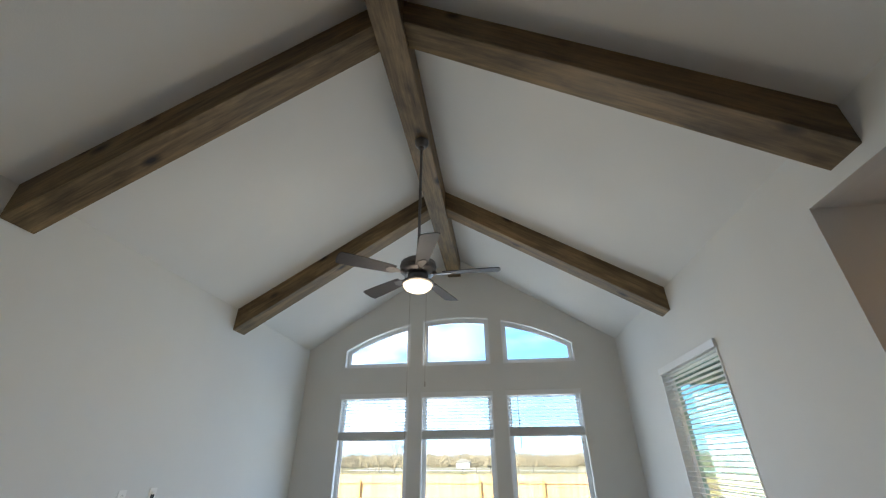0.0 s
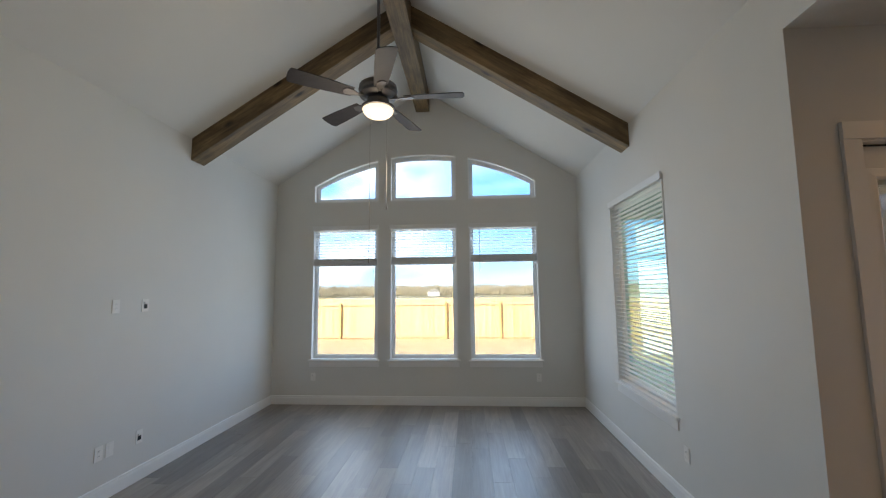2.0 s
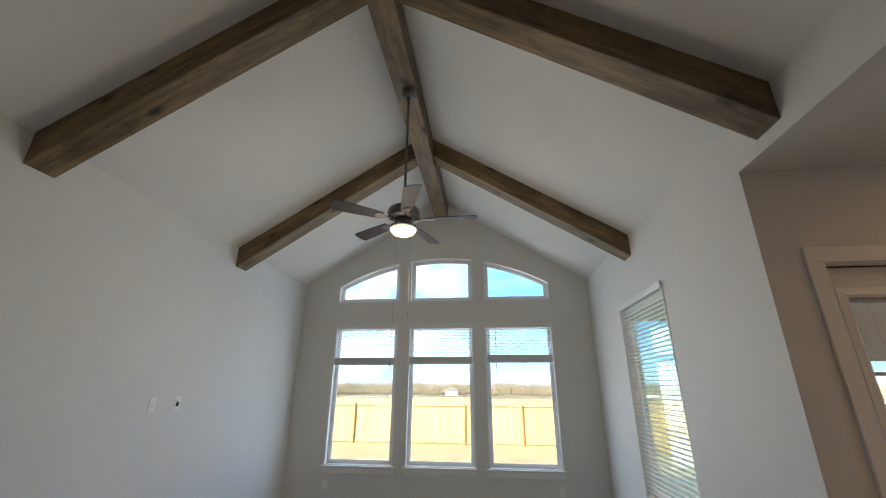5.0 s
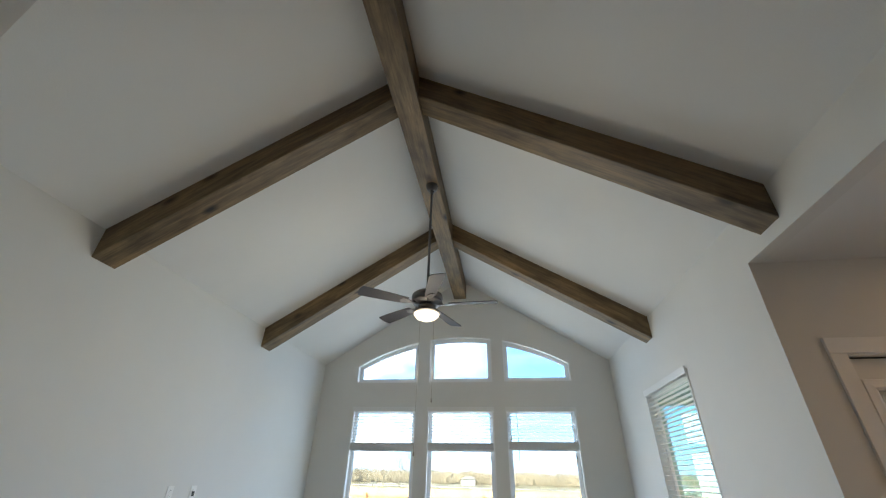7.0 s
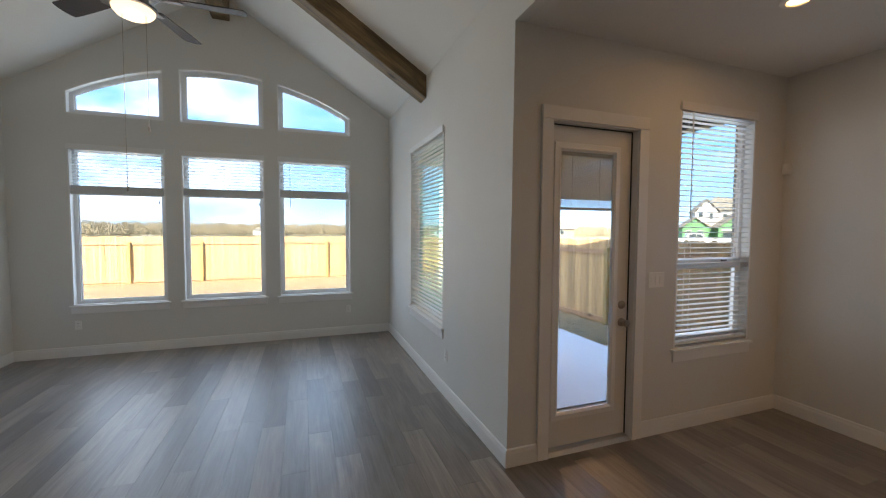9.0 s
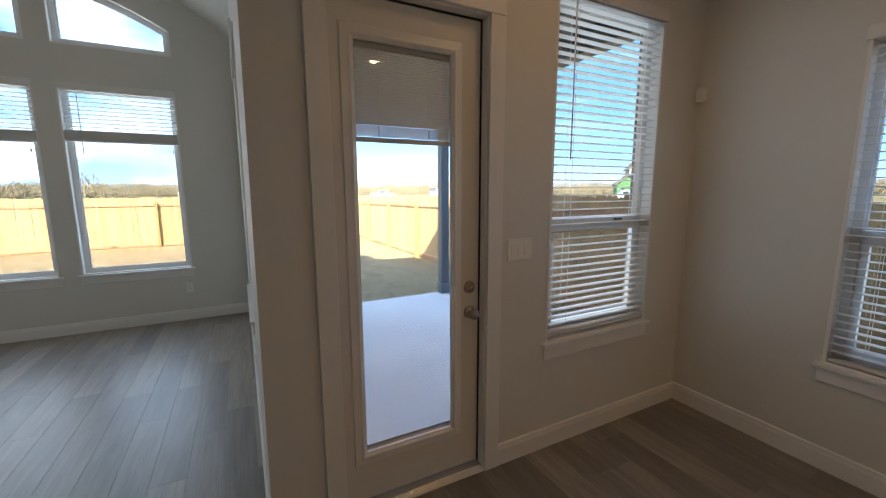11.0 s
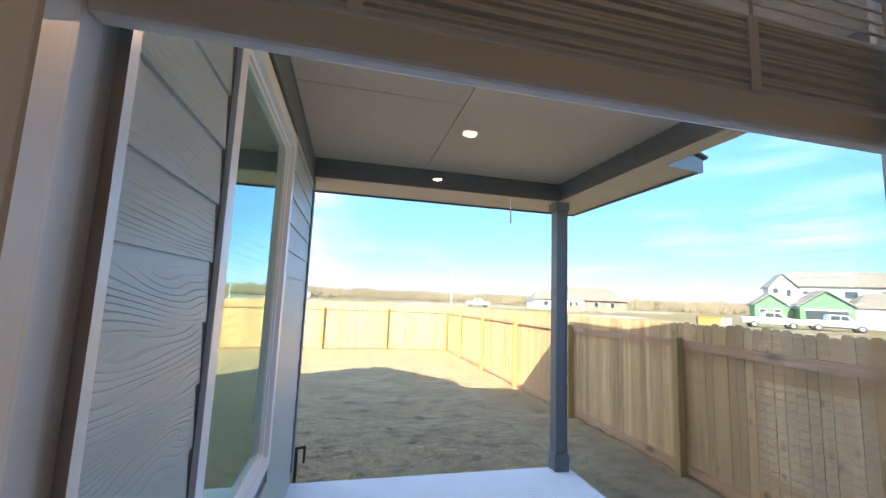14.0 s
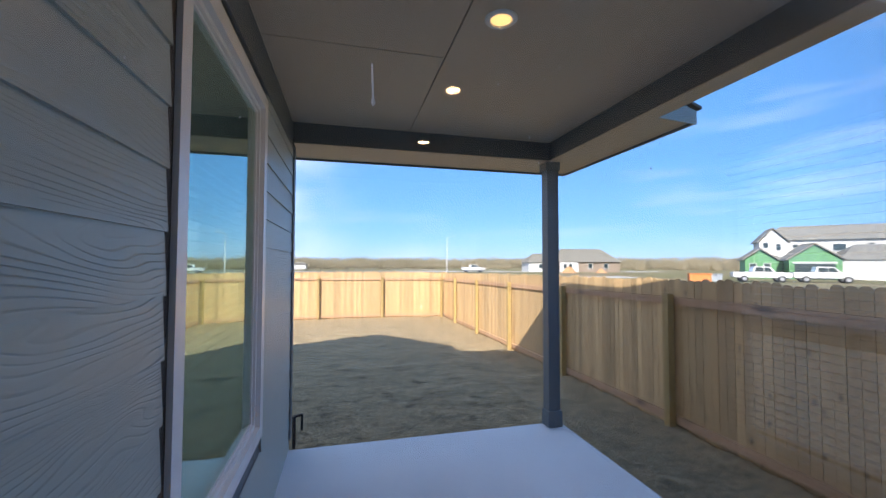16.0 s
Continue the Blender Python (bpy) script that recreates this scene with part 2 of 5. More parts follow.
def siding_mat():
    m, nt, p = nodes_of("fibre_cement_siding")
    v = coords(nt, (1, 1, 1), True)
    b = noise_tex(nt, v, 1.5, 4)
    nt.links.new(ramp(nt, b, [(0.3, (0.37, 0.425, 0.415)), (0.7, (0.425, 0.485, 0.468))]), p.inputs["Base Color"])
    p.inputs["Roughness"].default_value = 0.42
    # embossed cedar grain: warped rings stretched along the board
    warp = noise_tex(nt, coords(nt, (1.0, 0.85, 4.5), True), 1.0, 2, 0.5, 0.6)
    sep = nt.nodes.new("ShaderNodeSeparateXYZ")
    nt.links.new(coords(nt, (1, 1, 1), True), sep.inputs[0])

    def calc(op, a, b):
        n = nt.nodes.new("ShaderNodeMath")
        n.operation = op
        for slot, val in ((0, a), (1, b)):
            if isinstance(val, (int, float)):
                n.inputs[slot].default_value = val
            else:
                nt.links.new(val, n.inputs[slot])
        return n.outputs[0]

    phase = calc("ADD", calc("MULTIPLY", sep.outputs["Z"], 55.0), calc("MULTIPLY", warp, 15.0))
    soft = ramp(nt, calc("FRACT", phase, 0.0), [(0.0, (0, 0, 0)), (0.22, (1, 1, 1)), (0.8, (0.6, 0.6, 0.6)), (1.0, (0, 0, 0))])
    mask = ramp(nt, noise_tex(nt, coords(nt, (1, 2.0, 7.0), True), 1.0, 2), [(0.38, (0.15, 0.15, 0.15)), (0.6, (1, 1, 1))])
    bump(nt, p, mix(nt, 1.0, soft, mask, "MULTIPLY"), 0.75, 0.004)
    return m


SIDING = siding_mat()
EXTTRIM = paint("slate_trim", (0.115, 0.142, 0.162), 0.5, 0.05, 2.0, 50.0, 0.15)
SOFFIT = timber("soffit_panel", (0.52, 0.43, 0.33), (0.61, 0.52, 0.41), 1, 0.6, False, False, relief=0.25, ring=5.0)
SLABM = paint("concrete_slab", (0.76, 0.765, 0.75), 0.75, 0.09, 1.3, 45.0, 0.2)
SHINGLE = paint("roof_shingle", (0.15, 0.13, 0.115), 0.9, 0.18, 2.0, 9.0, 0.5)
PICKET = timber("cedar_picket", (0.42, 0.268, 0.12), (0.68, 0.478, 0.24), 2, 0.75, True, True, 0.3, 0.35, 6.0, 2.6)
RAIL = timber("cedar_rail", (0.38, 0.22, 0.12), (0.56, 0.36, 0.21), 1, 0.75, True, True, 0.1, 0.3, 6.0)
RAILX = timber("cedar_rail_back", (0.38, 0.22, 0.12), (0.56, 0.36, 0.21), 0, 0.75, True, True, 0.1, 0.3, 6.0)
POSTW = timber("treated_post", (0.33, 0.225, 0.075), (0.48, 0.345, 0.135), 2, 0.7, True, True, 0.15, 0.3, 6.0)


def ground_mat():
    m, nt, p = nodes_of("dormant_sod")
    v = coords(nt)
    big = noise_tex(nt, v, 0.05, 5)
    mid = noise_tex(nt, v, 1.1, 6, 0.65)
    fine = noise_tex(nt, v, 26.0, 5, 0.7)
    clod = noise_tex(nt, coords(nt, (2.2, 5.0, 1.0)), 1.6, 6, 0.7, 0.6)
    near = mix(nt, 0.5, ramp(nt, mid, [(0.3, (0.40, 0.295, 0.155)), (0.7, (0.67, 0.51, 0.28))]), ramp(nt, fine, [(0.38, (0.12, 0.085, 0.05)), (0.62, (0.82, 0.65, 0.40))]))
    near = mix(nt, ramp(nt, clod, [(0.32, (0.8,) * 3), (0.53, (0.0,) * 3)]), near, (0.11, 0.085, 0.055))
    far = ramp(nt, big, [(0.36, (0.25, 0.195, 0.115)), (0.5, (0.185, 0.17, 0.08)), (0.64, (0.23, 0.185, 0.11))])
    # the sod lies inside the fence, field outside it
    sep = nt.nodes.new("ShaderNodeSeparateXYZ")
    nt.links.new(v, sep.inputs[0])
    g1 = nt.nodes.new("ShaderNodeMath")
    g1.operation = "GREATER_THAN"
    g1.inputs[1].default_value = 17.8
    nt.links.new(sep.outputs["Y"], g1.inputs[0])
    g2 = nt.nodes.new("ShaderNodeMath")
    g2.operation = "GREATER_THAN"
    g2.inputs[1].default_value = 6.6
    nt.links.new(sep.outputs["X"], g2.inputs[0])
    mx = nt.nodes.new("ShaderNodeMath")
    mx.operation = "MAXIMUM"
    nt.links.new(g1.outputs[0], mx.inputs[0])
    nt.links.new(g2.outputs[0], mx.inputs[1])
    nt.links.new(mix(nt, mx.outputs[0], near, far), p.inputs["Base Color"])
    p.inputs["Roughness"].default_value = 0.95
    p.inputs["Specular IOR Level"].default_value = 0.1
    bump(nt, p, mix(nt, 0.45, mix(nt, 0.5, mid, clod), fine), 1.0, 0.13)
    return m


GROUND = ground_mat()

# ---- building helpers ----
ORIGIN = {}


def mesh_of(bm, name, material, origin=(0, 0, 0), smooth=False):
    me = bpy.data.meshes.new(name)
    if any(origin):
        bmesh.ops.translate(bm, verts=bm.verts, vec=-Vector(origin))
    bmesh.ops.recalc_face_normals(bm, faces=bm.faces)
    bm.to_mesh(me)
    bm.free()
    if smooth:
        me.polygons.foreach_set("use_smooth", [True] * len(me.polygons))
        me.set_sharp_from_angle(angle=radians(35))
    for mt in material if isinstance(material, (list, tuple)) else (material,):
        me.materials.append(mt)
    return me


def thing(name, at, label, category, group="", kind=""):
    """An Empty at the base of a thing, for its parts."""
    ob = new(name)
    ob.location = at
    ob.empty_display_size = 0.1
    ORIGIN[ob] = Vector(at)
    return tagged(ob, label, category, group, kind)


def part(name, bm, material, parent, label="", smooth=False):
    """Links a bmesh, in world metres, as one mesh under a thing or a part."""
    org = ORIGIN[parent]
    ob = new(name, mesh_of(bm, name, material, org, smooth))
    ob.parent = parent
    ORIGIN[ob] = org
    return tagged(ob, label)


def solid(name, bm, material, label, category, kind="structure", smooth=False, at=(0, 0, 0), group=""):
    """A thing or a piece of the setting that is one mesh."""
    ob = new(name, mesh_of(bm, name, material, at, smooth))
    ob.location = at
    ORIGIN[ob] = Vector(at)
    return tagged(ob, label, category, group, kind)


def add_box(bm, x0, x1, y0, y1, z0, z1, bevel=0.0):
    vs = [bm.verts.new((x, y, z)) for x in (x0, x1) for y in (y0, y1) for z in (z0, z1)]
    fs = [bm.faces.new([vs[i] for i in q]) for q in ((0, 1, 3, 2), (4, 6, 7, 5), (0, 4, 5, 1), (2, 3, 7, 6), (0, 2, 6, 4), (1, 5, 7, 3))]
    if bevel:
        es = list({e for f in fs for e in f.edges})
        bmesh.ops.bevel(bm, geom=es, offset=bevel, segments=2, profile=0.5, affect="EDGES")
    return bm


def box(x0, x1, y0, y1, z0, z1, bevel=0.0):
    return add_box(bmesh.new(), x0, x1, y0, y1, z0, z1, bevel)


def add_prism(bm, poly, axis, a, b):
    """Extrudes a polygon of (u, v) along an axis: 0 gives (a, u, v), 1 gives (u, a, v), 2 gives (u, v, a)."""
    def at(p, w):
        return {0: (w, p[0], p[1]), 1: (p[0], w, p[1]), 2: (p[0], p[1], w)}[axis]
    lo = [bm.verts.new(at(p, a)) for p in poly]
    hi = [bm.verts.new(at(p, b)) for p in poly]
    bm.faces.new(lo)
    bm.faces.new(hi[::-1])
    n = len(poly)
    for i in range(n):
        bm.faces.new((lo[i], lo[(i + 1) % n], hi[(i + 1) % n], hi[i]))
    return bm


def prism(poly, axis, a, b):
    return add_prism(bmesh.new(), poly, axis, a, b)


def add_lathe(bm, profile, centre, n=32, axis="Z"):
    """Turns a profile of (radius, height) about an axis through centre."""
    rings = []
    for r, h in profile:
        ring = []
        for i in range(n):
            a = 2 * math.pi * i / n
            c, s = r * math.cos(a), r * math.sin(a)
            p = {"Z": (c, s, h), "Y": (c, h, s), "X": (h, c, s)}[axis]
            ring.append(bm.verts.new(Vector(centre) + Vector(p)))
        rings.append(ring)
    for a, b in zip(rings, rings[1:]):
        for i in range(n):
            bm.faces.new((a[i], a[(i + 1) % n], b[(i + 1) % n], b[i]))
    bm.faces.new(rings[0][::-1])
    bm.faces.new(rings[-1])
    return bm


def lathe(profile, centre, n=32, axis="Z"):
    return add_lathe(bmesh.new(), profile, centre, n, axis)


def rod(p, q, r, n=10):
    bm = bmesh.new()
    p, q = Vector(p), Vector(q)
    m = Matrix.Translation((p + q) / 2) @ (q - p).to_track_quat("Z", "Y").to_matrix().to_4x4()
    bmesh.ops.create_cone(bm, cap_ends=True, segments=n, radius1=r, radius2=r, depth=(q - p).length, matrix=m)
    return bm


def pierced(axis, w0, w1, u0, u1, z0, z1, holes):
    """A wall across axis 0 or 1 from w0 to w1 thick, with rectangular openings (u0, u1, z0, z1) through it."""
    bm = bmesh.new()
    us = sorted({u0, u1, *[h[0] for h in holes], *[h[1] for h in holes]})
    for a, b in zip(us, us[1:]):
        gaps = sorted((h[2], h[3]) for h in holes if h[0] <= a and h[1] >= b)
        z = z0
        for g0, g1 in gaps + [(z1, z1)]:
            if g0 > z:
                add_box(bm, *((w0, w1, a, b) if axis == 0 else (a, b, w0, w1)), z, g0)
            z = g1
    bmesh.ops.remove_doubles(bm, verts=bm.verts, dist=1e-5)
    return bm


# ---- the plan ----
XW, XE, YN, YS = -2.76, 2.0, 6.27, -4.0          # living room
XC = (XW + XE) / 2                               # ridge line
ZT, SLOPE = 3.44, 0.64                           # springing of the vault
YD, XN, ZN = 2.3, 4.87, 3.085                    # dining nook: north wall, east wall, ceiling
TH = 0.12                                        # walls
ZR = ZT + SLOPE * (XE - XC)

FAR_WINDOWS = [(-2.146, -1.100), (-0.905, 0.139), (0.334, 1.380)]
FZ0, FZ1, AZ0 = 0.665, 2.735, 3.135
ARC_R = 3.52


def arch_z(x):
    d = x - XC
    return 3.885 - ARC_R + math.sqrt(ARC_R * ARC_R - d * d)


def vault_z(x):
    return ZR - SLOPE * abs(x - XC)


def gable_wall(y0, y1, with_windows):
    bm = bmesh.new()
    xs = {XW - TH, XW, XE, XE + TH, XC}
    if with_windows:
        for a, b in FAR_WINDOWS:
            xs |= {a + (b - a) * i / 14 for i in range(15)}
    xs = sorted(xs)
    for a, b in zip(xs, xs[1:]):
        ra, rb = vault_z(a) + 0.05, vault_z(b) + 0.05
        inside = with_windows and any(w0 - 1e-6 <= a and b <= w1 + 1e-6 for w0, w1 in FAR_WINDOWS)
        if inside:
            add_prism(bm, [(a, -0.1), (b, -0.1), (b, FZ0), (a, FZ0)], 1, y0, y1)
            add_prism(bm, [(a, FZ1), (b, FZ1), (b, AZ0), (a, AZ0)], 1, y0, y1)
            add_prism(bm, [(a, arch_z(a)), (b, arch_z(b)), (b, rb), (a, ra)], 1, y0, y1)
        else:
            add_prism(bm, [(a, -0.1), (b, -0.1), (b, rb), (a, ra)], 1, y0, y1)
    return bm


solid("wall_north", gable_wall(YN, YN + 0.135, True), WALL, "greige painted gable wall with six window openings", "wall")
# Unseen wall, added only to close the room on the south.
solid("wall_south", gable_wall(YS - TH, YS, False), WALL, "plain unseen greige gable wall added to close the room", "wall")
solid("wall_west", box(XW - TH, XW, YS, YN, -0.1, ZT + 0.05), WALL, "long greige painted drywall wall", "wall")
SIDE_WIN = (3.66, 4.92, 0.665, 2.70)
LEAN = 0.024


def leaning(bm):
    """The inner face leans outward a little towards the nook corner, as framed."""
    for v in bm.verts:
        if abs(v.co.x - XE) < 0.03:
            v.co.x += LEAN * max(0.0, v.co.z) / ZN * min(1.0, (YN - v.co.y) / (YN - YD))
    return bm


solid("wall_east", leaning(pierced(0, XE, XE + TH, YD, YN, -0.1, ZT + 0.05, [SIDE_WIN])), WALL, "greige painted wall with one tall window opening", "wall")
solid("wall_header", leaning(box(XE, XE + TH, YS, YD, ZN, ZT + 0.05)), WALL, "greige drywall header above the opening to the nook", "wall")
DOOR_HOLE = (2.315, 3.125, -0.1, 2.465)
NOOK_WIN = (3.560, 4.458, 0.69, 2.70)
solid("wall_nook_north", pierced(1, YD, YD + TH, XE + TH, XN, -0.1, ZN + 0.05, [DOOR_HOLE, NOOK_WIN]), WALL, "greige painted wall with patio door and window openings", "wall")
NOOK_E = (0.60, 1.462, 0.625, 2.395)
solid("wall_nook_east", pierced(0, XN, XN + TH, YS, YD + TH, -0.1, ZN + 0.05, [NOOK_E]), WALL, "greige painted nook wall with one window opening", "wall")
# Unseen too: added to shut the nook off behind.
solid("wall_nook_south", box(XE, XN + TH, YS - TH, YS, -0.1, ZN + 0.05), WALL, "plain unseen greige wall added to close the nook", "wall")
solid("wall_entry", box(XW, -1.12, -0.05, 0.16, 0, 3.62), WALL, "greige painted partition wall end", "wall")

# vaulted ceiling and flat nook ceiling
bm = bmesh.new()
add_prism(bm, [(XW - TH, ZT - SLOPE * TH), (XC, ZR), (XC, ZR + 0.14), (XW - TH, ZT + 0.14)], 1, YS, YN)
add_prism(bm, [(XE + TH, ZT - SLOPE * TH), (XE + TH, ZT + 0.14), (XC, ZR + 0.14), (XC, ZR)], 1, YS, YN)
solid("ceiling", bm, CEIL, "vaulted greige drywall ceiling with two slopes", "ceiling")
solid("ceiling_nook", box(XE + TH, XN, YS, YD, ZN, ZN + 0.1), CEIL, "flat greige drywall ceiling over the nook", "ceiling")

# baseboards with an eased top
BASE_PROFILE = [(0, 0), (0.016, 0), (0.016, 0.095), (0.012, 0.112), (0.012, 0.124), (0.006, 0.13), (0, 0.13)]


def baseboard(u0, u1, axis, wall, sign):
    poly = [(wall + sign * d, z) for d, z in BASE_PROFILE]
    bm = prism(poly, axis, u0, u1)
    solid("baseboard", bm, TRIM, "white painted wooden baseboard along the wall", "baseboard")


baseboard(XW, XE, 0, YN, -1)
baseboard(YS, YN - 0.016, 1, XW, 1)
baseboard(YD - 0.016, YN - 0.016, 1, XE, -1)
baseboard(XE, 2.240, 0, YD, -1)
baseboard(3.216, XN, 0, YD, -1)
baseboard(YS, YD - 0.016, 1, XN, -1)

# floor: a bed and planks of vinyl laid along the room
bed = box(XW - TH, XE + TH, YS - TH, YN + 0.1, -0.1, -0.006)
add_box(bed, XE + TH, XN + TH, YS - TH, YD + 0.06, -0.1, -0.006)
floor = solid("floor", bed, BLACK, "grey-brown wood-look vinyl plank floor", "floor")

# roof over the house, seen from below only as eaves, and casting the shade on the yard
EAVE = 2.55
bm = bmesh.new()
zo = ZR + 0.42
for s, xe in ((1, XE + 0.5), (-1, XW - 0.5)):
    ze = zo - SLOPE * abs(xe - XC)
    poly = [(XC, zo), (xe, ze), (xe, ze - 0.14), (XC, zo - 0.14)]
    add_prism(bm, poly, 1, YS - 1.5, YN + 0.55)
roof = solid("roof_main", bm, SHINGLE, "brown shingled gable roof of the house", "roof")
bm = prism([(6.76, 3.0), (6.76, 3.1), (-5.5, 5.4), (-5.5, 5.2)], 0, XE + 0.55, 5.05)
solid("roof_patio", bm, SHINGLE, "brown shingled roof over the covered patio", "roof")


# ---- lights of the place ----
def downlight(x, y, z, bezel, watts, warm=(1.0, 0.56, 0.22), label="lit round recessed ceiling downlight with white trim"):
    t = thing("downlight", (x, y, z), label, "downlight", "recessed downlights")
    part("trim_ring", lathe([(0.058, -0.002), (0.062, -0.010), (0.085, -0.008), (0.092, -0.001)], (x, y, z), 32), bezel, t, smooth=True)
    part("lens", lathe([(0.001, -0.0065), (0.05, -0.0060), (0.0575, -0.003), (0.0575, -0.001)], (x, y, z), 32), BULB, t, "glowing warm lens", True)
    d = bpy.data.lights.new("downlight_glow", "AREA")
    d.shape = "DISK"
    d.energy, d.color, d.size = watts, warm, 0.11
    lamp = new("downlight_lamp", d)
    lamp.location = (x, y, z - 0.0115)
    return t


for cx, cy, cw in ((3.52, 1.50, 0.30), (3.47, -0.45, 0.65), (3.50, -1.82, 1.1)):
    downlight(cx, cy, ZN, PLASTIC, cw)


def sky_lamp(at, way, wide, high, watts, c=(0.72, 0.87, 1.0)):
    """An area lamp added in one opening, standing in for its daylight."""
    d = bpy.data.lights.new("window_daylight", "AREA")
    d.shape, d.size, d.size_y = "RECTANGLE", wide, high
    d.energy, d.color = watts, c
    lamp = new("window_daylight", d)
    lamp.matrix_world = look(at, Vector(at) + Vector(way))


for wa, wb in FAR_WINDOWS:
    sky_lamp(((wa + wb) / 2, YN + 0.092, (FZ0 + FZ1) / 2), (0, -1, 0), wb - wa - 0.12, FZ1 - FZ0 - 0.12, GABLE_W)
    sky_lamp(((wa + wb) / 2, YN + 0.092, AZ0 + 0.27), (0, -1, 0), wb - wa - 0.16, 0.40, GABLE_W * 0.25)
sky_lamp((XE + 0.094, (SIDE_WIN[0] + SIDE_WIN[1]) / 2, 1.68), (-1, 0, 0), SIDE_WIN[1] - SIDE_WIN[0] - 0.12, 1.9, SIDE_W)
sky_lamp(((NOOK_WIN[0] + NOOK_WIN[1]) / 2, YD + 0.088, 1.70), (0, -1, 0), 0.76, 1.86, NOOK_W)
sky_lamp((XN + 0.088, (NOOK_E[0] + NOOK_E[1]) / 2, 1.53), (-1, 0, 0), 0.70, 1.5, EAST_W)


# ---- windows, blinds and the patio door ----
def to_wall(side, w):
    """From (along the wall, outward depth, up) to the world, for a wall face at w."""
    if side == "N":
        return Matrix(((1, 0, 0, 0), (0, 1, 0, w), (0, 0, 1, 0), (0, 0, 0, 1)))
    return Matrix(((0, 1, 0, w), (1, 0, 0, 0), (0, 0, 1, 0), (0, 0, 0, 1)))


def turned(bm, m):
    bm.transform(m)
    return bm


def ring_bm(u0, u1, z0, z1, width, v0, v1):
    bm = bmesh.new()
    add_box(bm, u0, u0 + width, v0, v1, z0, z1)
    add_box(bm, u1 - width, u1, v0, v1, z0, z1)
    add_box(bm, u0 + width, u1 - width, v0, v1, z0, z0 + width)
    add_box(bm, u0 + width, u1 - width, v0, v1, z1 - width, z1)
    return bm


def pane_obj(u0, u1, z0, z1, v, m, parent, material):
    g = part("pane", turned(box(u0, u1, v, v + 0.004, z0, z1), m), material, parent, "glass tinted to dim the view")
    g.visible_shadow = False
    return g


WIN_COUNT = [0]


def window_unit(side, w, u0, u1, z0, z1, label, sash=None, outer=0.0, glass=GLASS, depth=0.075, proud=0.0):
    WIN_COUNT[0] += 1
    m = to_wall(side, w)
    base = m @ Vector(((u0 + u1) / 2, 0.06, z0))
    t = thing("window_%d" % WIN_COUNT[0], base, label, "window", kind="structure")
    part("jamb", turned(ring_bm(u0 - 0.004, u1 + 0.004, z0 - 0.004, z1 + 0.004, 0.016, -0.002, depth), m), TRIM, t, "white painted jamb")
    fr = part("window_frame", turned(ring_bm(u0 + 0.010, u1 - 0.010, z0 + 0.010, z1 - 0.010, 0.045, depth, 0.125), m), VINYL, t)
    part("glazing_bead", turned(ring_bm(u0 + 0.053, u1 - 0.053, z0 + 0.053, z1 - 0.053, 0.014, depth + 0.012, 0.11), m), VINYL, fr)
    if sash:
        part("meeting_rail", turned(box(u0 + 0.055, u1 - 0.055, depth - 0.012, 0.115, sash - 0.028, sash + 0.028, 0.004), m), VINYL, t)
        part("lower_sash", turned(ring_bm(u0 + 0.067, u1 - 0.067, z0 + 0.067, sash - 0.028, 0.03, depth - 0.01, 0.10), m), VINYL, t)
        lock = part("sash_lock", turned(box((u0 + u1) / 2 + 0.16, (u0 + u1) / 2 + 0.22, depth - 0.03, depth - 0.012, sash + 0.005, sash + 0.02, 0.003), m), BRONZE, t, "small dark lock")
        pane_obj(u0 + 0.06, u1 - 0.06, z0 + 0.06, sash, 0.092, m, t, glass)
        pane_obj(u0 + 0.06, u1 - 0.06, sash + 0.002, z1 - 0.06, 0.104, m, t, glass)
    else:
        pane_obj(u0 + 0.06, u1 - 0.06, z0 + 0.06, z1 - 0.06, 0.098, m, t, glass)
    if outer:
        part("outer_flange", turned(ring_bm(u0 - outer, u1 + outer, z0 - outer, z1 + outer, outer + 0.03, 0.121, 0.152), m), VINYL, t, "white vinyl outer flange")
    # stool with a rounded nose, and the apron under it
    stool = bmesh.new()
    add_box(stool, u0 - 0.035, u1 + 0.035, -0.032, depth, z0 - 0.022, z0 + 0.002, 0.005)
    part("window_sill", turned(stool, m), TRIM, t, "white painted sill board")
    part("apron", turned(box(u0 - 0.018, u1 + 0.018, -0.014, -0.0005, z0 - 0.105, z0 - 0.022, 0.003), m), TRIM, t, "white painted apron")
    return t, m


def slat_bm(u0, u1, z, v=0.004, wide=0.048, tilt=0.0):
    bm = bmesh.new()
    n = 5
    top = []
    for k in range(n):
        f = k / (n - 1) - 0.5
        crown = 0.004 * (1 - 4 * f * f)
        top.append((v + wide / 2 + f * wide * math.cos(tilt), z + crown + f * wide * math.sin(tilt)))
    poly = top + [(a, b - 0.0026) for a, b in top[::-1]]
    return add_prism(bm, poly, 0, u0, u1)


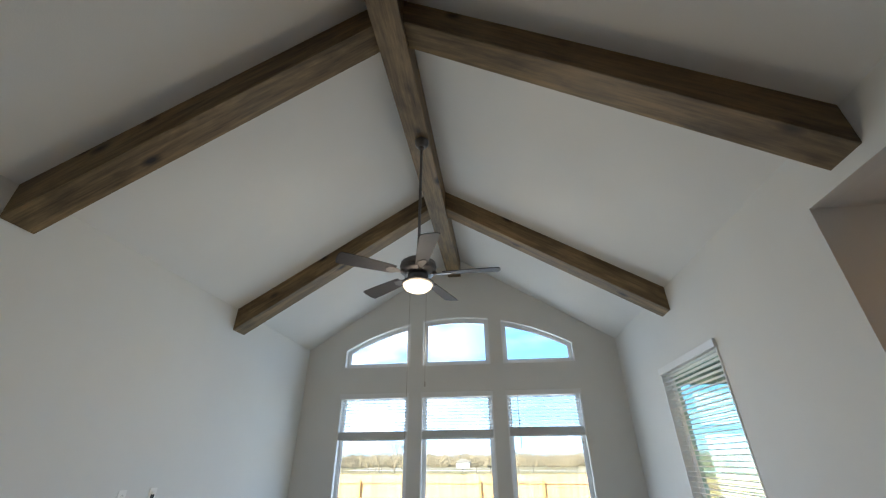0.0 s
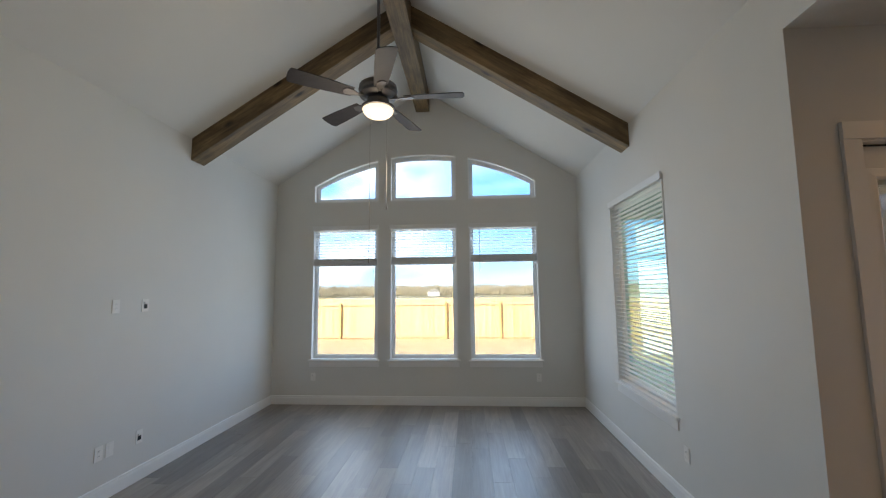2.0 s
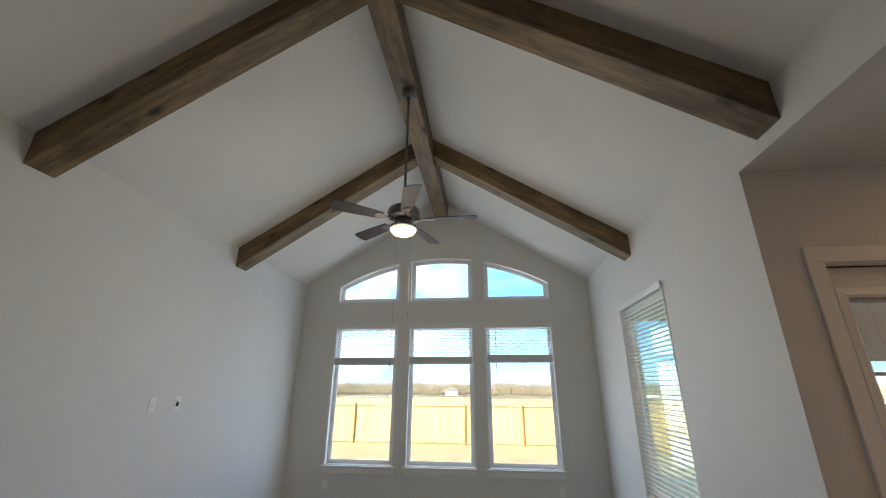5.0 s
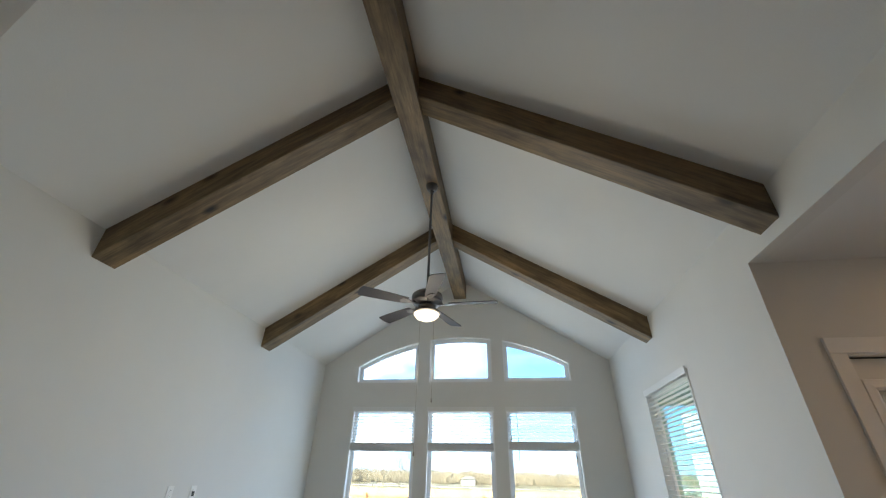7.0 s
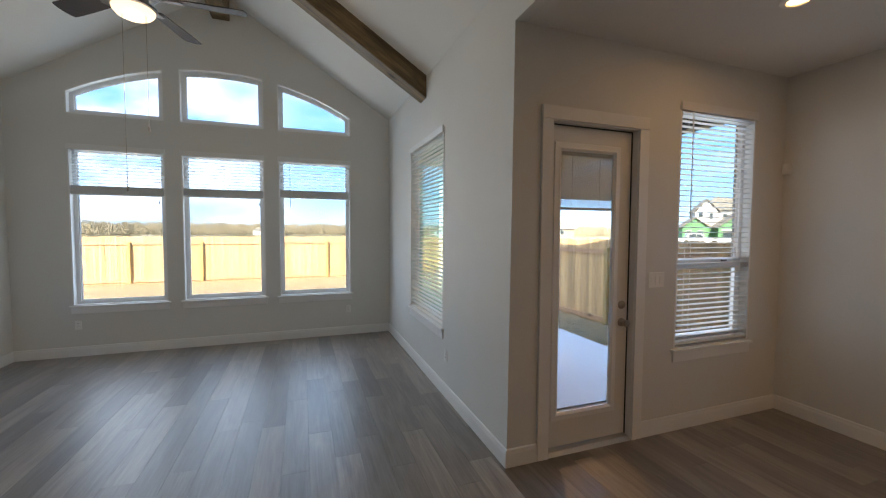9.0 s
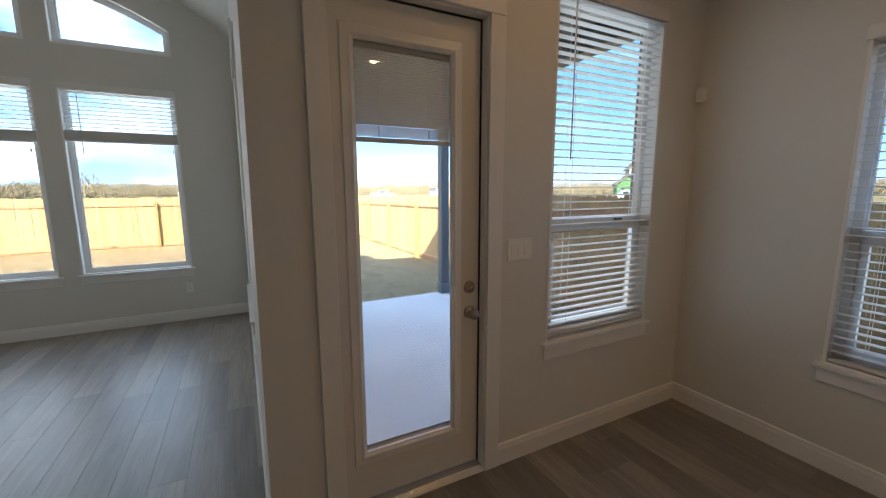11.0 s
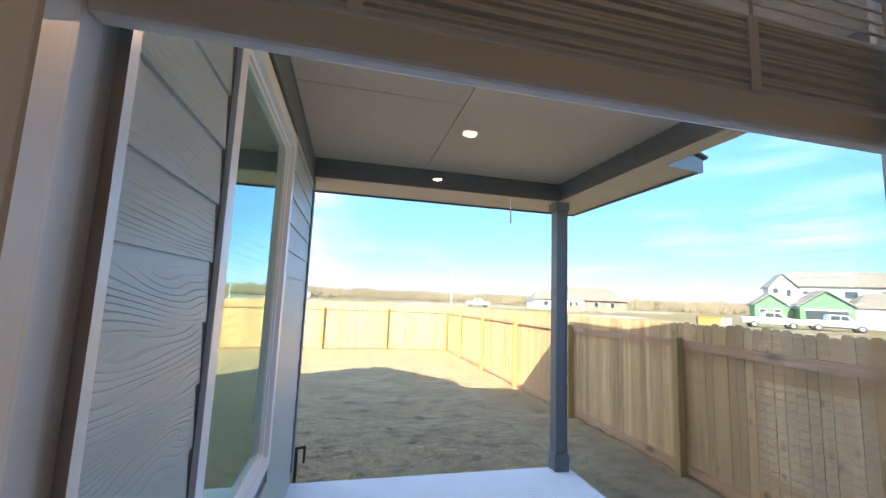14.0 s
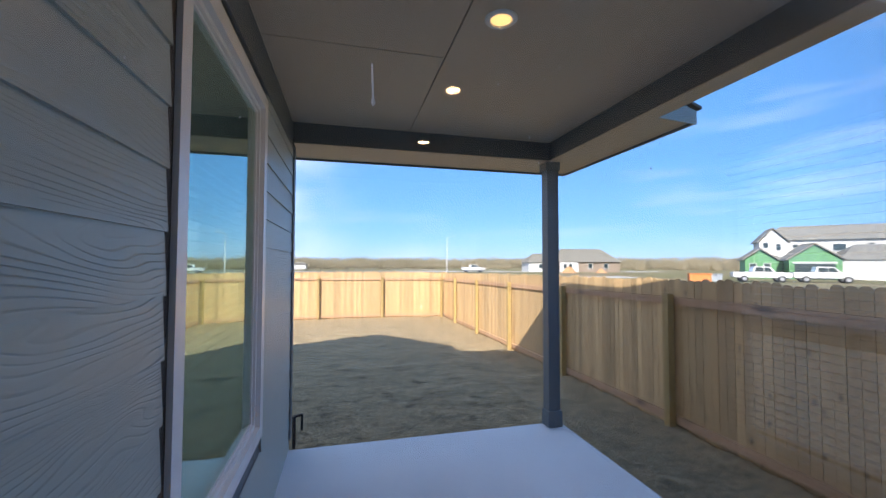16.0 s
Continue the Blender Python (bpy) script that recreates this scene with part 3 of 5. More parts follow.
def blind(m, u0, u1, z0, z1, drop, label, wand=None, seed=0):
    """Two-inch faux-wood blind; drop is the height at which its bottom rail hangs."""
    rng = random.Random(seed)
    t = thing("window_blind", m @ Vector(((u0 + u1) / 2, 0, z1)), label, "blind", "faux-wood blinds")
    val = bmesh.new()
    add_box(val, u0 - 0.012, u1 + 0.012, -0.020, -0.005, z1 - 0.045, z1 + 0.024, 0.004)
    add_box(val, u0 - 0.012, u0 - 0.001, -0.006, 0.03, z1 - 0.045, z1 + 0.0)
    add_box(val, u1 + 0.001, u1 + 0.012, -0.006, 0.03, z1 - 0.045, z1 + 0.0)
    part("valance", turned(val, m), SLAT, t, "white moulded valance")
    part("headrail", turned(box(u0 + 0.02, u1 - 0.02, 0.002, 0.055, z1 - 0.05, z1 - 0.018), m), SLAT, t)
    a, b = u0 + 0.018, u1 - 0.018
    pitch = 0.0437
    full = int((z1 - 0.075 - z0) / pitch)
    stack = 0
    z = z1 - 0.075
    if drop > z0 + 0.05:
        shown = int((z - drop - 0.105) / pitch) + 1
        stack = full - shown
    else:
        shown = full
    shared = mesh_of(turned(slat_bm(a, b, 0.0), m), "slat", SLAT, (0, 0, 0))
    for i in range(shown + min(stack, 24)):
        if i < shown:
            zz = z - i * pitch
        else:
            zz = drop + 0.022 + (i - shown) * 0.0041
        o = new("slat", shared)
        o.parent = t
        o.location = Vector((0, 0, zz + rng.uniform(-0.0008, 0.0008))) - ORIGIN[t]
    part("bottom_rail", turned(box(a, b, 0.004, 0.054, drop, drop + 0.018, 0.004), m), SLAT, t)
    for u in ((a + 0.14, b - 0.14) if b - a < 1.0 else (a + 0.14, (a + b) / 2, b - 0.14)):
        for v in (0.0025, 0.0545):
            part("ladder_cord", turned(rod((u, v, drop), (u, v, z1 - 0.05), 0.0011, 6), m), SLAT, t)
    if wand:
        u, low = wand
        part("tilt_wand", turned(rod((u, -0.008, low), (u, -0.008, z1 - 0.05), 0.0042, 8), m), SLAT, t, "thin tilt wand")
    if drop > z0 + 0.05:
        u = b - 0.05
        cord = part("lift_cord", turned(rod((u, -0.003, drop - 0.06), (u, -0.003, z1 - 0.05), 0.0011, 6), m), SLAT, t)
        part("tassel", turned(lathe([(0.002, 0), (0.006, -0.012), (0.008, -0.035), (0.005, -0.04)], (u, -0.003, drop - 0.06), 12), m), BRONZE, cord, "dark cord tassel")
    return t


for n, (a, b) in enumerate(FAR_WINDOWS):
    t, m = window_unit("N", YN, a, b, FZ0, FZ1, "tall white picture window with sill facing the yard")
    blind(m, a, b, FZ0, FZ1 - 0.01, (2.105, 2.115, 2.14)[n], "white faux-wood blind pulled halfway up the window", (a + 0.16, 2.0) if n == 2 else None, n)


def arch_ring(u0, u1, z0, inset, width, v0, v1, n=18):
    """A frame that follows the arched head of the transom windows."""
    bm = bmesh.new()
    a, b = u0 + inset, u1 - inset
    add_box(bm, a, b, v0, v1, z0 + inset, z0 + inset + width)
    za = z0 + inset + width
    add_prism(bm, [(a, za), (a + width, za), (a + width, arch_z(a + width) - inset - width), (a, arch_z(a) - inset)], 1, v0, v1)
    add_prism(bm, [(b - width, za), (b, za), (b, arch_z(b) - inset), (b - width, arch_z(b - width) - inset - width)], 1, v0, v1)
    for i in range(n):
        p, q = a + (b - a) * i / n, a + (b - a) * (i + 1) / n
        p2, q2 = a + width + (b - a - 2 * width) * i / n, a + width + (b - a - 2 * width) * (i + 1) / n
        add_prism(bm, [(p2, arch_z(p2) - inset - width), (q2, arch_z(q2) - inset - width), (q, arch_z(q) - inset), (p, arch_z(p) - inset)], 1, v0, v1)
    return bm


for a, b in FAR_WINDOWS:
    WIN_COUNT[0] += 1
    m = to_wall("N", YN)
    t = thing("window_%d" % WIN_COUNT[0], ((a + b) / 2, YN + 0.06, AZ0), "white arched transom window high in the gable", "window", kind="structure")
    part("jamb", turned(arch_ring(a, b, AZ0, -0.004, 0.014, -0.002, 0.075), m), TRIM, t)
    fr = part("window_frame", turned(arch_ring(a, b, AZ0, 0.010, 0.048, 0.075, 0.125), m), VINYL, t)
    part("glazing_bead", turned(arch_ring(a, b, AZ0, 0.056, 0.014, 0.087, 0.11), m), VINYL, fr)
    i0, i1 = a + 0.06, b - 0.06
    poly = [(i0, AZ0 + 0.06), (i1, AZ0 + 0.06)] + [(i1 + (i0 - i1) * k / 16, arch_z(i1 + (i0 - i1) * k / 16) - 0.06) for k in range(17)]
    g = part("pane", turned(prism(poly, 1, 0.098, 0.102), m), GLASS, t, "glass tinted to dim the view")
    g.visible_shadow = False

t, m = window_unit("E", XE + 0.006, *SIDE_WIN, "tall white side window between living room and patio", None, 0.05, EXTGLASS)
blind(m, SIDE_WIN[0], SIDE_WIN[1], SIDE_WIN[2], SIDE_WIN[3], SIDE_WIN[2] + 0.012, "white faux-wood blind lowered with open slats", None, 11)
t, m = window_unit("N", YD, *NOOK_WIN, "white single-hung window beside the patio door", 1.405, 0.05)
blind(m, *NOOK_WIN, NOOK_WIN[2] + 0.03, "white faux-wood blind lowered with open slats", (NOOK_WIN[0] + 0.13, 1.78), 12)
t, m = window_unit("E", XN, *NOOK_E, "white single-hung window in the nook wall", 1.36, 0.05)
blind(m, *NOOK_E, NOOK_E[2] + 0.02, "white faux-wood blind lowered with open slats", (NOOK_E[0] + 0.2, 1.5), 13)


# ---- patio door ----
def casing():
    t = thing("door_casing", (2.7285, YD, 0), "flat white painted casing round the patio door", "door casing", kind="structure")
    part("side_casing", box(2.243, 2.334, YD - 0.019, YD, 0, 2.458, 0.002), TRIM, t)
    part("side_casing", box(3.123, 3.214, YD - 0.019, YD, 0, 2.458, 0.002), TRIM, t)
    part("head_casing", box(2.243, 3.214, YD - 0.021, YD, 2.459, 2.552, 0.002), TRIM, t)
    part("side_jamb", box(2.310, 2.325, YD - 0.001, 2.435, 0, 2.46), TRIM, t)
    part("side_jamb", box(3.117, 3.130, YD - 0.001, 2.435, 0, 2.46), TRIM, t)
    part("head_jamb", box(2.325, 3.117, YD - 0.001, 2.435, 2.450, 2.468), TRIM, t)
    part("weather_strip", box(3.111, 3.117, 2.352, 2.372, 0.03, 2.448), BLACK, t, "black rubber seal")
    part("weather_strip", box(2.325, 2.331, 2.352, 2.372, 0.03, 2.448), BLACK, t, "black rubber seal")
    part("weather_strip", box(2.331, 3.111, 2.352, 2.372, 2.442, 2.450), BLACK, t, "black rubber seal")
    part("threshold", prism([(YD - 0.012, 0), (YD + 0.02, 0.022), (2.44, 0.026), (2.50, -0.02), (2.50, -0.09), (YD + 0.02, -0.09)], 0, 2.315, 3.125), ALU, t, "grey aluminium threshold")


casing()
GX0, GX1, GZ0, GZ1 = 2.457, 2.942, 0.292, 2.262
DY0, DY1 = 2.360, 2.405
door = thing("door_1", (2.72, 2.38, 0.03), "closed white full-glass patio door with built-in blind", "door", kind="structure")
dm = to_wall("N", 0.0)
slab = part("door_slab", pierced(1, DY0, DY1, 2.331, 3.111, 0.032, 2.442, [(GX0 + 0.002, GX1 + 0.055, GZ0 - 0.012, GZ1 + 0.012)]), DOORP, door)


def lite_frame(side):
    """Moulded ring that clamps the glass, with a stepped profile; the outer one is slimmer."""
    bm = bmesh.new()
    prof = [(0.062, 0.0), (0.058, 0.008), (0.030, 0.011), (0.018, 0.014), (0.011, 0.010), (0.008, 0.006), (0.0, 0.001)] if side < 0 else [(0.075, 0.0), (0.070, 0.006), (0.055, 0.006), (0.052, 0.0)]
    loops = []
    for d, h in prof:
        y = DY0 - h if side < 0 else DY1 + h
        e = d if side < 0 else d - 0.064
        loops.append([bm.verts.new(p) for p in ((GX0 - e, y, GZ0 - e), (GX1 + d, y, GZ0 - e), (GX1 + d, y, GZ1 + e), (GX0 - e, y, GZ1 + e))])
    yin = 2.374 if side < 0 else 2.397
    d, e = (0.0, 0.0) if side < 0 else (0.052, -0.012)
    loops.append([bm.verts.new(p) for p in ((GX0 - e, yin, GZ0 - e), (GX1 + d, yin, GZ0 - e), (GX1 + d, yin, GZ1 + e), (GX0 - e, yin, GZ1 + e))])
    for a, b in zip(loops, loops[1:]):
        for i in range(4):
            bm.faces.new((a[i], a[(i + 1) % 4], b[(i + 1) % 4], b[i]))
    return bm


part("lite_frame", lite_frame(-1), TRIM, door, "white moulded glass surround")
part("lite_frame", lite_frame(1), TRIM, door, "white moulded glass surround")
for y, e in ((2.3745, 0.01), (2.3930, 0.045)):
    g = part("pane", box(GX0 - 0.01, GX1 + e, y, y + 0.003, GZ0 - 0.01, GZ1 + 0.01), DOORGLASS, door, "glass tinted to dim the view")
    g.visible_shadow = False
# blind between the panes
inner = part("inner_blind", box(GX0, GX1 + 0.045, 2.379, 2.391, GZ1 - 0.022, GZ1), MINI, door, "grey mini blind between the panes, two thirds raised")
part("bottom_rail", box(GX0 + 0.002, GX1 + 0.045, 2.379, 2.391, 1.829, 1.852, 0.003), TRIM, inner)
mini = mesh_of(prism([(2.3805, -0.0052), (2.3812, -0.0056), (2.3852, 0.0003), (2.3900, 0.0050), (2.3893, 0.0056), (2.3845, 0.0012)], 0, GX0 + 0.004, GX1 + 0.044), "slat", MINI)
zz = 1.912
while zz < GZ1 - 0.024:
    o = new("slat", mini)
    o.parent = inner
    o.location = Vector((0, 0, zz)) - ORIGIN[inner]
    zz += 0.0098
thin = mesh_of(box(GX0 + 0.004, GX1 + 0.044, 2.3795, 2.3905, -0.0010, 0.0010), "stacked_slat", MINI)
for i in range(13):
    o = new("stacked_slat", thin)
    o.parent = inner
    o.location = Vector((0.0008 * math.sin(i * 2.1), 0.0012 * math.sin(i * 3.7), 1.8560 + i * 0.0040)) - ORIGIN[inner]
for u in (GX0 + 0.115, GX1 - 0.115):
    part("ladder_cord", box(u - 0.004, u + 0.004, 2.3780, 2.3795, 1.853, 1.905), TRIM, inner)
    part("ladder_cord", rod((u, 2.379, 1.90), (u, 2.379, GZ1), 0.0013, 6), TRIM, inner)
part("slider_track", box(GX1 + 0.001, GX1 + 0.013, 2.350, 2.3735, 0.62, 1.87, 0.002), TRIM, door, "white blind slider track")
part("slider", box(GX1 - 0.002, GX1 + 0.015, 2.334, 2.350, 1.03, 1.10, 0.004), PLASTIC, door, "white slider grip")


def round_lock(z, knob):
    prof = [(0.034, 0.0), (0.034, -0.004), (0.031, -0.010), (0.020, -0.013)]
    if knob:
        prof += [(0.013, -0.016), (0.011, -0.030), (0.014, -0.036), (0.025, -0.044), (0.029, -0.056), (0.026, -0.066), (0.014, -0.071)]
    else:
        prof += [(0.012, -0.014)]
    return lathe(prof, (3.055, DY0, z), 28, "Y")


part("door_knob", round_lock(0.945, True), NICKEL, door, "brushed nickel round knob", True)
bolt = part("deadbolt", round_lock(1.085, False), NICKEL, door, "brushed nickel deadbolt", True)
part("thumb_turn", turned(box(-0.016, 0.016, -0.030, -0.012, -0.005, 0.005, 0.003), Matrix.Translation((3.055, DY0, 1.085)) @ Matrix.Rotation(radians(-25), 4, "Y")), NICKEL, bolt)
for z in (0.28, 1.24, 2.2):
    part("hinge", rod((2.330, 2.352, z - 0.05), (2.330, 2.352, z + 0.05), 0.006, 10), NICKEL, door)


# ---- beams ----
def rafter(xw, y0, y1):
    """A box beam along the slope, from the wall up to the ridge beam."""
    s = 1 if xw > XC else -1
    x1 = XC + s * 0.105
    top0, top1 = vault_z(xw) + 0.01, vault_z(x1) + 0.01
    dep = 0.262
    bm = prism([(xw, top0), (x1, top1), (x1, top1 - dep), (xw, top0 - dep)], 1, y0, y1)
    es = [e for e in bm.edges if min(v.co.z for v in e.verts) < max(top0, top1)]
    bmesh.ops.bevel(bm, geom=es, offset=0.004, segments=2, affect="EDGES")
    ob = solid("rafter_beam", bm, BEAM_X, "brown stained knotty wood box beam on the slope", "beam", "", at=(xw, y0, top0 - dep), group="rafter beams")
    lie = Matrix.Rotation(s * math.atan(SLOPE), 4, "Y")
    ob.data.transform(lie.inverted())
    ob.matrix_world = Matrix.Translation(ob.location) @ lie
    return ob


for y0, y1 in ((1.868, 2.080), (4.272, 4.492)):
    for xw in (XW, XE + LEAN * (YN - y0) / (YN - YD)):
        rafter(xw, y0, y1)
bm = box(XC - 0.108, XC + 0.108, YS, YN, 4.592, vault_z(XC + 0.108) + 0.02)
bmesh.ops.bevel(bm, geom=[e for e in bm.edges if max(v.co.z for v in e.verts) < 4.6], offset=0.005, segments=2, affect="EDGES")
solid("ridge_beam", bm, BEAM_Y, "brown stained knotty wood box beam along the ridge", "beam", "", at=(XC, YS, 4.592))

# ---- ceiling fan ----
FX, FY = -0.345, 3.03
fan = thing("ceiling_fan", (FX, FY, 4.592), "dark pewter five-blade ceiling fan with lit bowl lamp", "ceiling fan")
part("canopy", lathe([(0.066, 0), (0.066, -0.012), (0.062, -0.045), (0.040, -0.072), (0.016, -0.078)], (FX, FY, 4.592), 32), BRONZE, fan, "", True)
part("ball_joint", lathe([(0.012, -0.074), (0.026, -0.085), (0.026, -0.10), (0.013, -0.112)], (FX, FY, 4.592), 20), BRONZE, fan, "", True)
part("downrod", rod((FX, FY, 3.29), (FX, FY, 4.49), 0.0125, 14), BRONZE, fan, "", True)
part("motor_housing", lathe([(0.03, 0.075), (0.05, 0.06), (0.105, 0.048), (0.142, 0.02), (0.148, -0.012), (0.135, -0.03), (0.142, -0.036), (0.142, -0.055), (0.118, -0.078), (0.085, -0.09)], (FX, FY, 3.245), 40), BRONZE, fan, "", True)
part("switch_housing", lathe([(0.082, 0), (0.082, -0.012), (0.072, -0.03), (0.078, -0.045)], (FX, FY, 3.156), 32), BRONZE, fan, "", True)
lightkit = part("light_fitter", lathe([(0.07, 0.0), (0.112, -0.006), (0.127, -0.014), (0.127, -0.026), (0.118, -0.032)], (FX, FY, 3.112), 40), BRONZE, fan, "", True)
part("glass_bowl", lathe([(0.117, 0.0), (0.112, -0.020), (0.093, -0.041), (0.060, -0.056), (0.026, -0.062), (0.004, -0.063)], (FX, FY, 3.081), 40), FANBULB, lightkit, "glowing frosted glass bowl", True)
fl = bpy.data.lights.new("fan_glow", "POINT")
fl.energy, fl.color, fl.shadow_soft_size = 2.2, (1.0, 0.84, 0.62), 0.30
new("fan_lamp", fl).location = (FX, FY, 2.60)


def blade_bm():
    bm = bmesh.new()
    outline = []
    n = 12
    for i in range(n + 1):
        f = i / n
        outline.append((0.20 + 0.44 * f, 0.048 + 0.022 * math.sin(f * 1.5)))
    tip = [(0.64 + 0.018 * math.sin(a), 0.069 * math.cos(a)) for a in [math.pi * k / 8 for k in range(1, 8)]]
    poly = outline + tip + [(x, -y) for x, y in outline[::-1]]
    add_prism(bm, poly, 2, -0.003, 0.003)
    bmesh.ops.bevel(bm, geom=[e for e in bm.edges if abs(e.verts[0].co.z - e.verts[1].co.z) < 1e-6], offset=0.0015, segments=1, affect="EDGES")
    return bm


def iron_bm():
    bm = bmesh.new()
    add_prism(bm, [(0.10, -0.018), (0.16, -0.012), (0.20, -0.030), (0.255, -0.034), (0.275, 0.0), (0.255, 0.034), (0.20, 0.030), (0.16, 0.012), (0.10, 0.018)], 2, -0.010, -0.004)
    add_box(bm, 0.095, 0.15, -0.014, 0.014, -0.012, 0.012, 0.003)
    return bm


for k in range(5):
    r = Matrix.Translation((FX, FY, 3.172)) @ Matrix.Rotation(radians(72 * k), 4, "Z") @ Matrix.Rotation(radians(12), 4, "X")
    b = part("blade", turned(blade_bm(), r), BLADE, fan, "dark blade")
    part("blade_iron", turned(iron_bm(), r), BRONZE, b)
for dx, low in ((-0.052, 1.93), (0.075, 2.32)):
    ch = part("pull_chain", rod((FX + dx, FY - 0.03, low), (FX + dx, FY - 0.03, 3.11), 0.0016, 6), NICKEL, fan, "thin pull chain")
    part("pull", lathe([(0.002, 0.02), (0.005, 0.012), (0.006, -0.01), (0.003, -0.018)], (FX + dx, FY - 0.03, low), 12), NICKEL, ch)


# ---- switches, outlets, sensor ----
def wall_plate(kind, side, w, u, z, wide, high, label):
    sgn = {"W": 1, "E": -1, "N": -1}[side]
    def b(u0, u1, d0, d1, z0, z1, bev=0.0):
        d0, d1 = sorted((w + sgn * d0, w + sgn * d1))
        return box(d0, d1, u0, u1, z0, z1, bev) if side in "WE" else box(u0, u1, d0, d1, z0, z1, bev)
    at = (w, u, z) if side in "WE" else (u, w, z)
    t = thing(kind, at, label, "outlet" if kind == "wall_outlet" else kind.split("_")[-1])
    part("cover_plate", b(u - wide / 2, u + wide / 2, 0, 0.006, z - high / 2, z + high / 2, 0.002), PLASTIC, t)
    if kind == "wall_outlet":
        for dz in (-0.02, 0.02):
            s = part("socket", b(u - 0.014, u + 0.014, 0.006, 0.0085, z + dz - 0.014, z + dz + 0.014, 0.001), PLASTIC, t)
            for du in (-0.006, 0.006):
                part("slot", b(u + du - 0.001, u + du + 0.001, 0.0085, 0.009, z + dz - 0.002, z + dz + 0.007), BLACK, s)
    elif kind == "cable_plate":
        part("opening", b(u - 0.019, u + 0.019, 0.006, 0.008, z - 0.03, z + 0.028), BLACK, t, "dark cable opening")
        part("hood", b(u - 0.022, u + 0.022, 0.006, 0.020, z + 0.012, z + 0.034, 0.004), PLASTIC, t)
    elif kind == "light_switch":
        for i in range(3):
            uu = u + (i - 1) * 0.046
            part("rocker", b(uu - 0.0165, uu + 0.0165, 0.006, 0.0095, z - 0.033, z + 0.033, 0.0015), PLASTIC, t)
    else:
        part("insert", b(u - 0.0165, u + 0.0165, 0.006, 0.008, z - 0.033, z + 0.033, 0.001), PLASTIC, t)
    return t


wall_plate("wall_outlet", "W", XW, 3.472, 1.60, 0.075, 0.118, "white plastic outlet plate high on the wall")
wall_plate("cable_plate", "W", XW, 3.785, 1.60, 0.075, 0.118, "white plastic cable pass-through plate high on the wall")
wall_plate("wall_outlet", "W", XW, 3.415, 0.395, 0.075, 0.118, "white plastic outlet plate low on the wall")
wall_plate("blank_plate", "W", XW, 3.515, 0.395, 0.075, 0.118, "white plastic data plate low on the wall")
wall_plate("cable_plate", "W", XW, 3.817, 0.392, 0.075, 0.118, "white plastic cable pass-through plate low on the wall")
wall_plate("wall_outlet", "N", YN, -2.10, 0.41, 0.072, 0.116, "white plastic outlet plate under the window")
wall_plate("wall_outlet", "N", YN, 1.335, 0.41, 0.072, 0.116, "white plastic outlet plate under the window")
wall_plate("wall_outlet", "E", XE, 3.545, 0.415, 0.072, 0.116, "white plastic outlet plate beside the side window")
wall_plate("light_switch", "N", YD, 3.345, 1.281, 0.166, 0.122, "white three-gang rocker switch beside the door")
sn = thing("wall_sensor", (XN, 2.262, 2.247), "small white plastic wall sensor in the nook corner", "sensor")
part("housing", box(XN - 0.045, XN, 2.232, 2.292, 2.20, 2.295, 0.010), PLASTIC, sn)
part("lens", box(XN - 0.050, XN - 0.044, 2.240, 2.284, 2.225, 2.262, 0.002), PLASTIC, sn)


# ---- the patio side of the house ----
XO, YO = 2.132, 2.432        # outer faces of the boarded walls
PZ = 3.055                   # patio ceiling
solid("patio_slab", box(XE + TH, 5.045, YD + TH, 6.34, -0.22, -0.10, 0.006), SLABM, "pale broom-finished concrete patio slab", "patio")
solid("foundation_wall", box(XE + 0.02, XO + 0.004, YO - 0.1, YN + 0.13, -0.35, 0.03), SLABM, "grey concrete foundation edge under the siding", "foundation")
corner = thing("corner_board", (XO, YN + 0.10, 0), "slate grey corner trim of the boarded wall", "trim", kind="structure")
part("board", box(XO, XO + 0.026, YN + 0.045, YN + 0.135, 0.0, PZ, 0.002), EXTTRIM, corner)
part("board", box(XO - 0.13, XO + 0.026, YN + 0.136, YN + 0.160, 0.0, PZ, 0.002), EXTTRIM, corner)
# Two black strips paint the shadowed gap between siding ends and window.
side = thing("window_trim", (XO, 3.6, 0.6), "black painted shadow gaps beside the side window, frieze board above", "trim", kind="structure")
part("strip", box(XO, XO + 0.008, 3.572, 3.609, 0.60, 2.77), BLACK, side)
part("strip", box(XO, XO + 0.008, 4.972, 5.004, 0.60, 2.77), BLACK, side)
part("frieze_board", box(XO, XO + 0.022, YO + 0.03, YN + 0.045, 2.815, PZ, 0.002), EXTTRIM, side)
solid("exterior_wall_sheathing", pierced(0, XE + TH + 0.001, XO, YO, YN + 0.13, 0.0, PZ + 0.3, [SIDE_WIN]), EXTTRIM, "dark sheathing behind the siding", "wall")
bm = pierced(1, YD + TH + 0.001, YO, XO, XN + 0.13, 0.0, PZ + 0.3, [(DOOR_HOLE[0], DOOR_HOLE[1], 0.0, DOOR_HOLE[3]), NOOK_WIN])
solid("exterior_wall_nook", bm, EXTTRIM, "slate grey outer wall round the patio door", "wall")

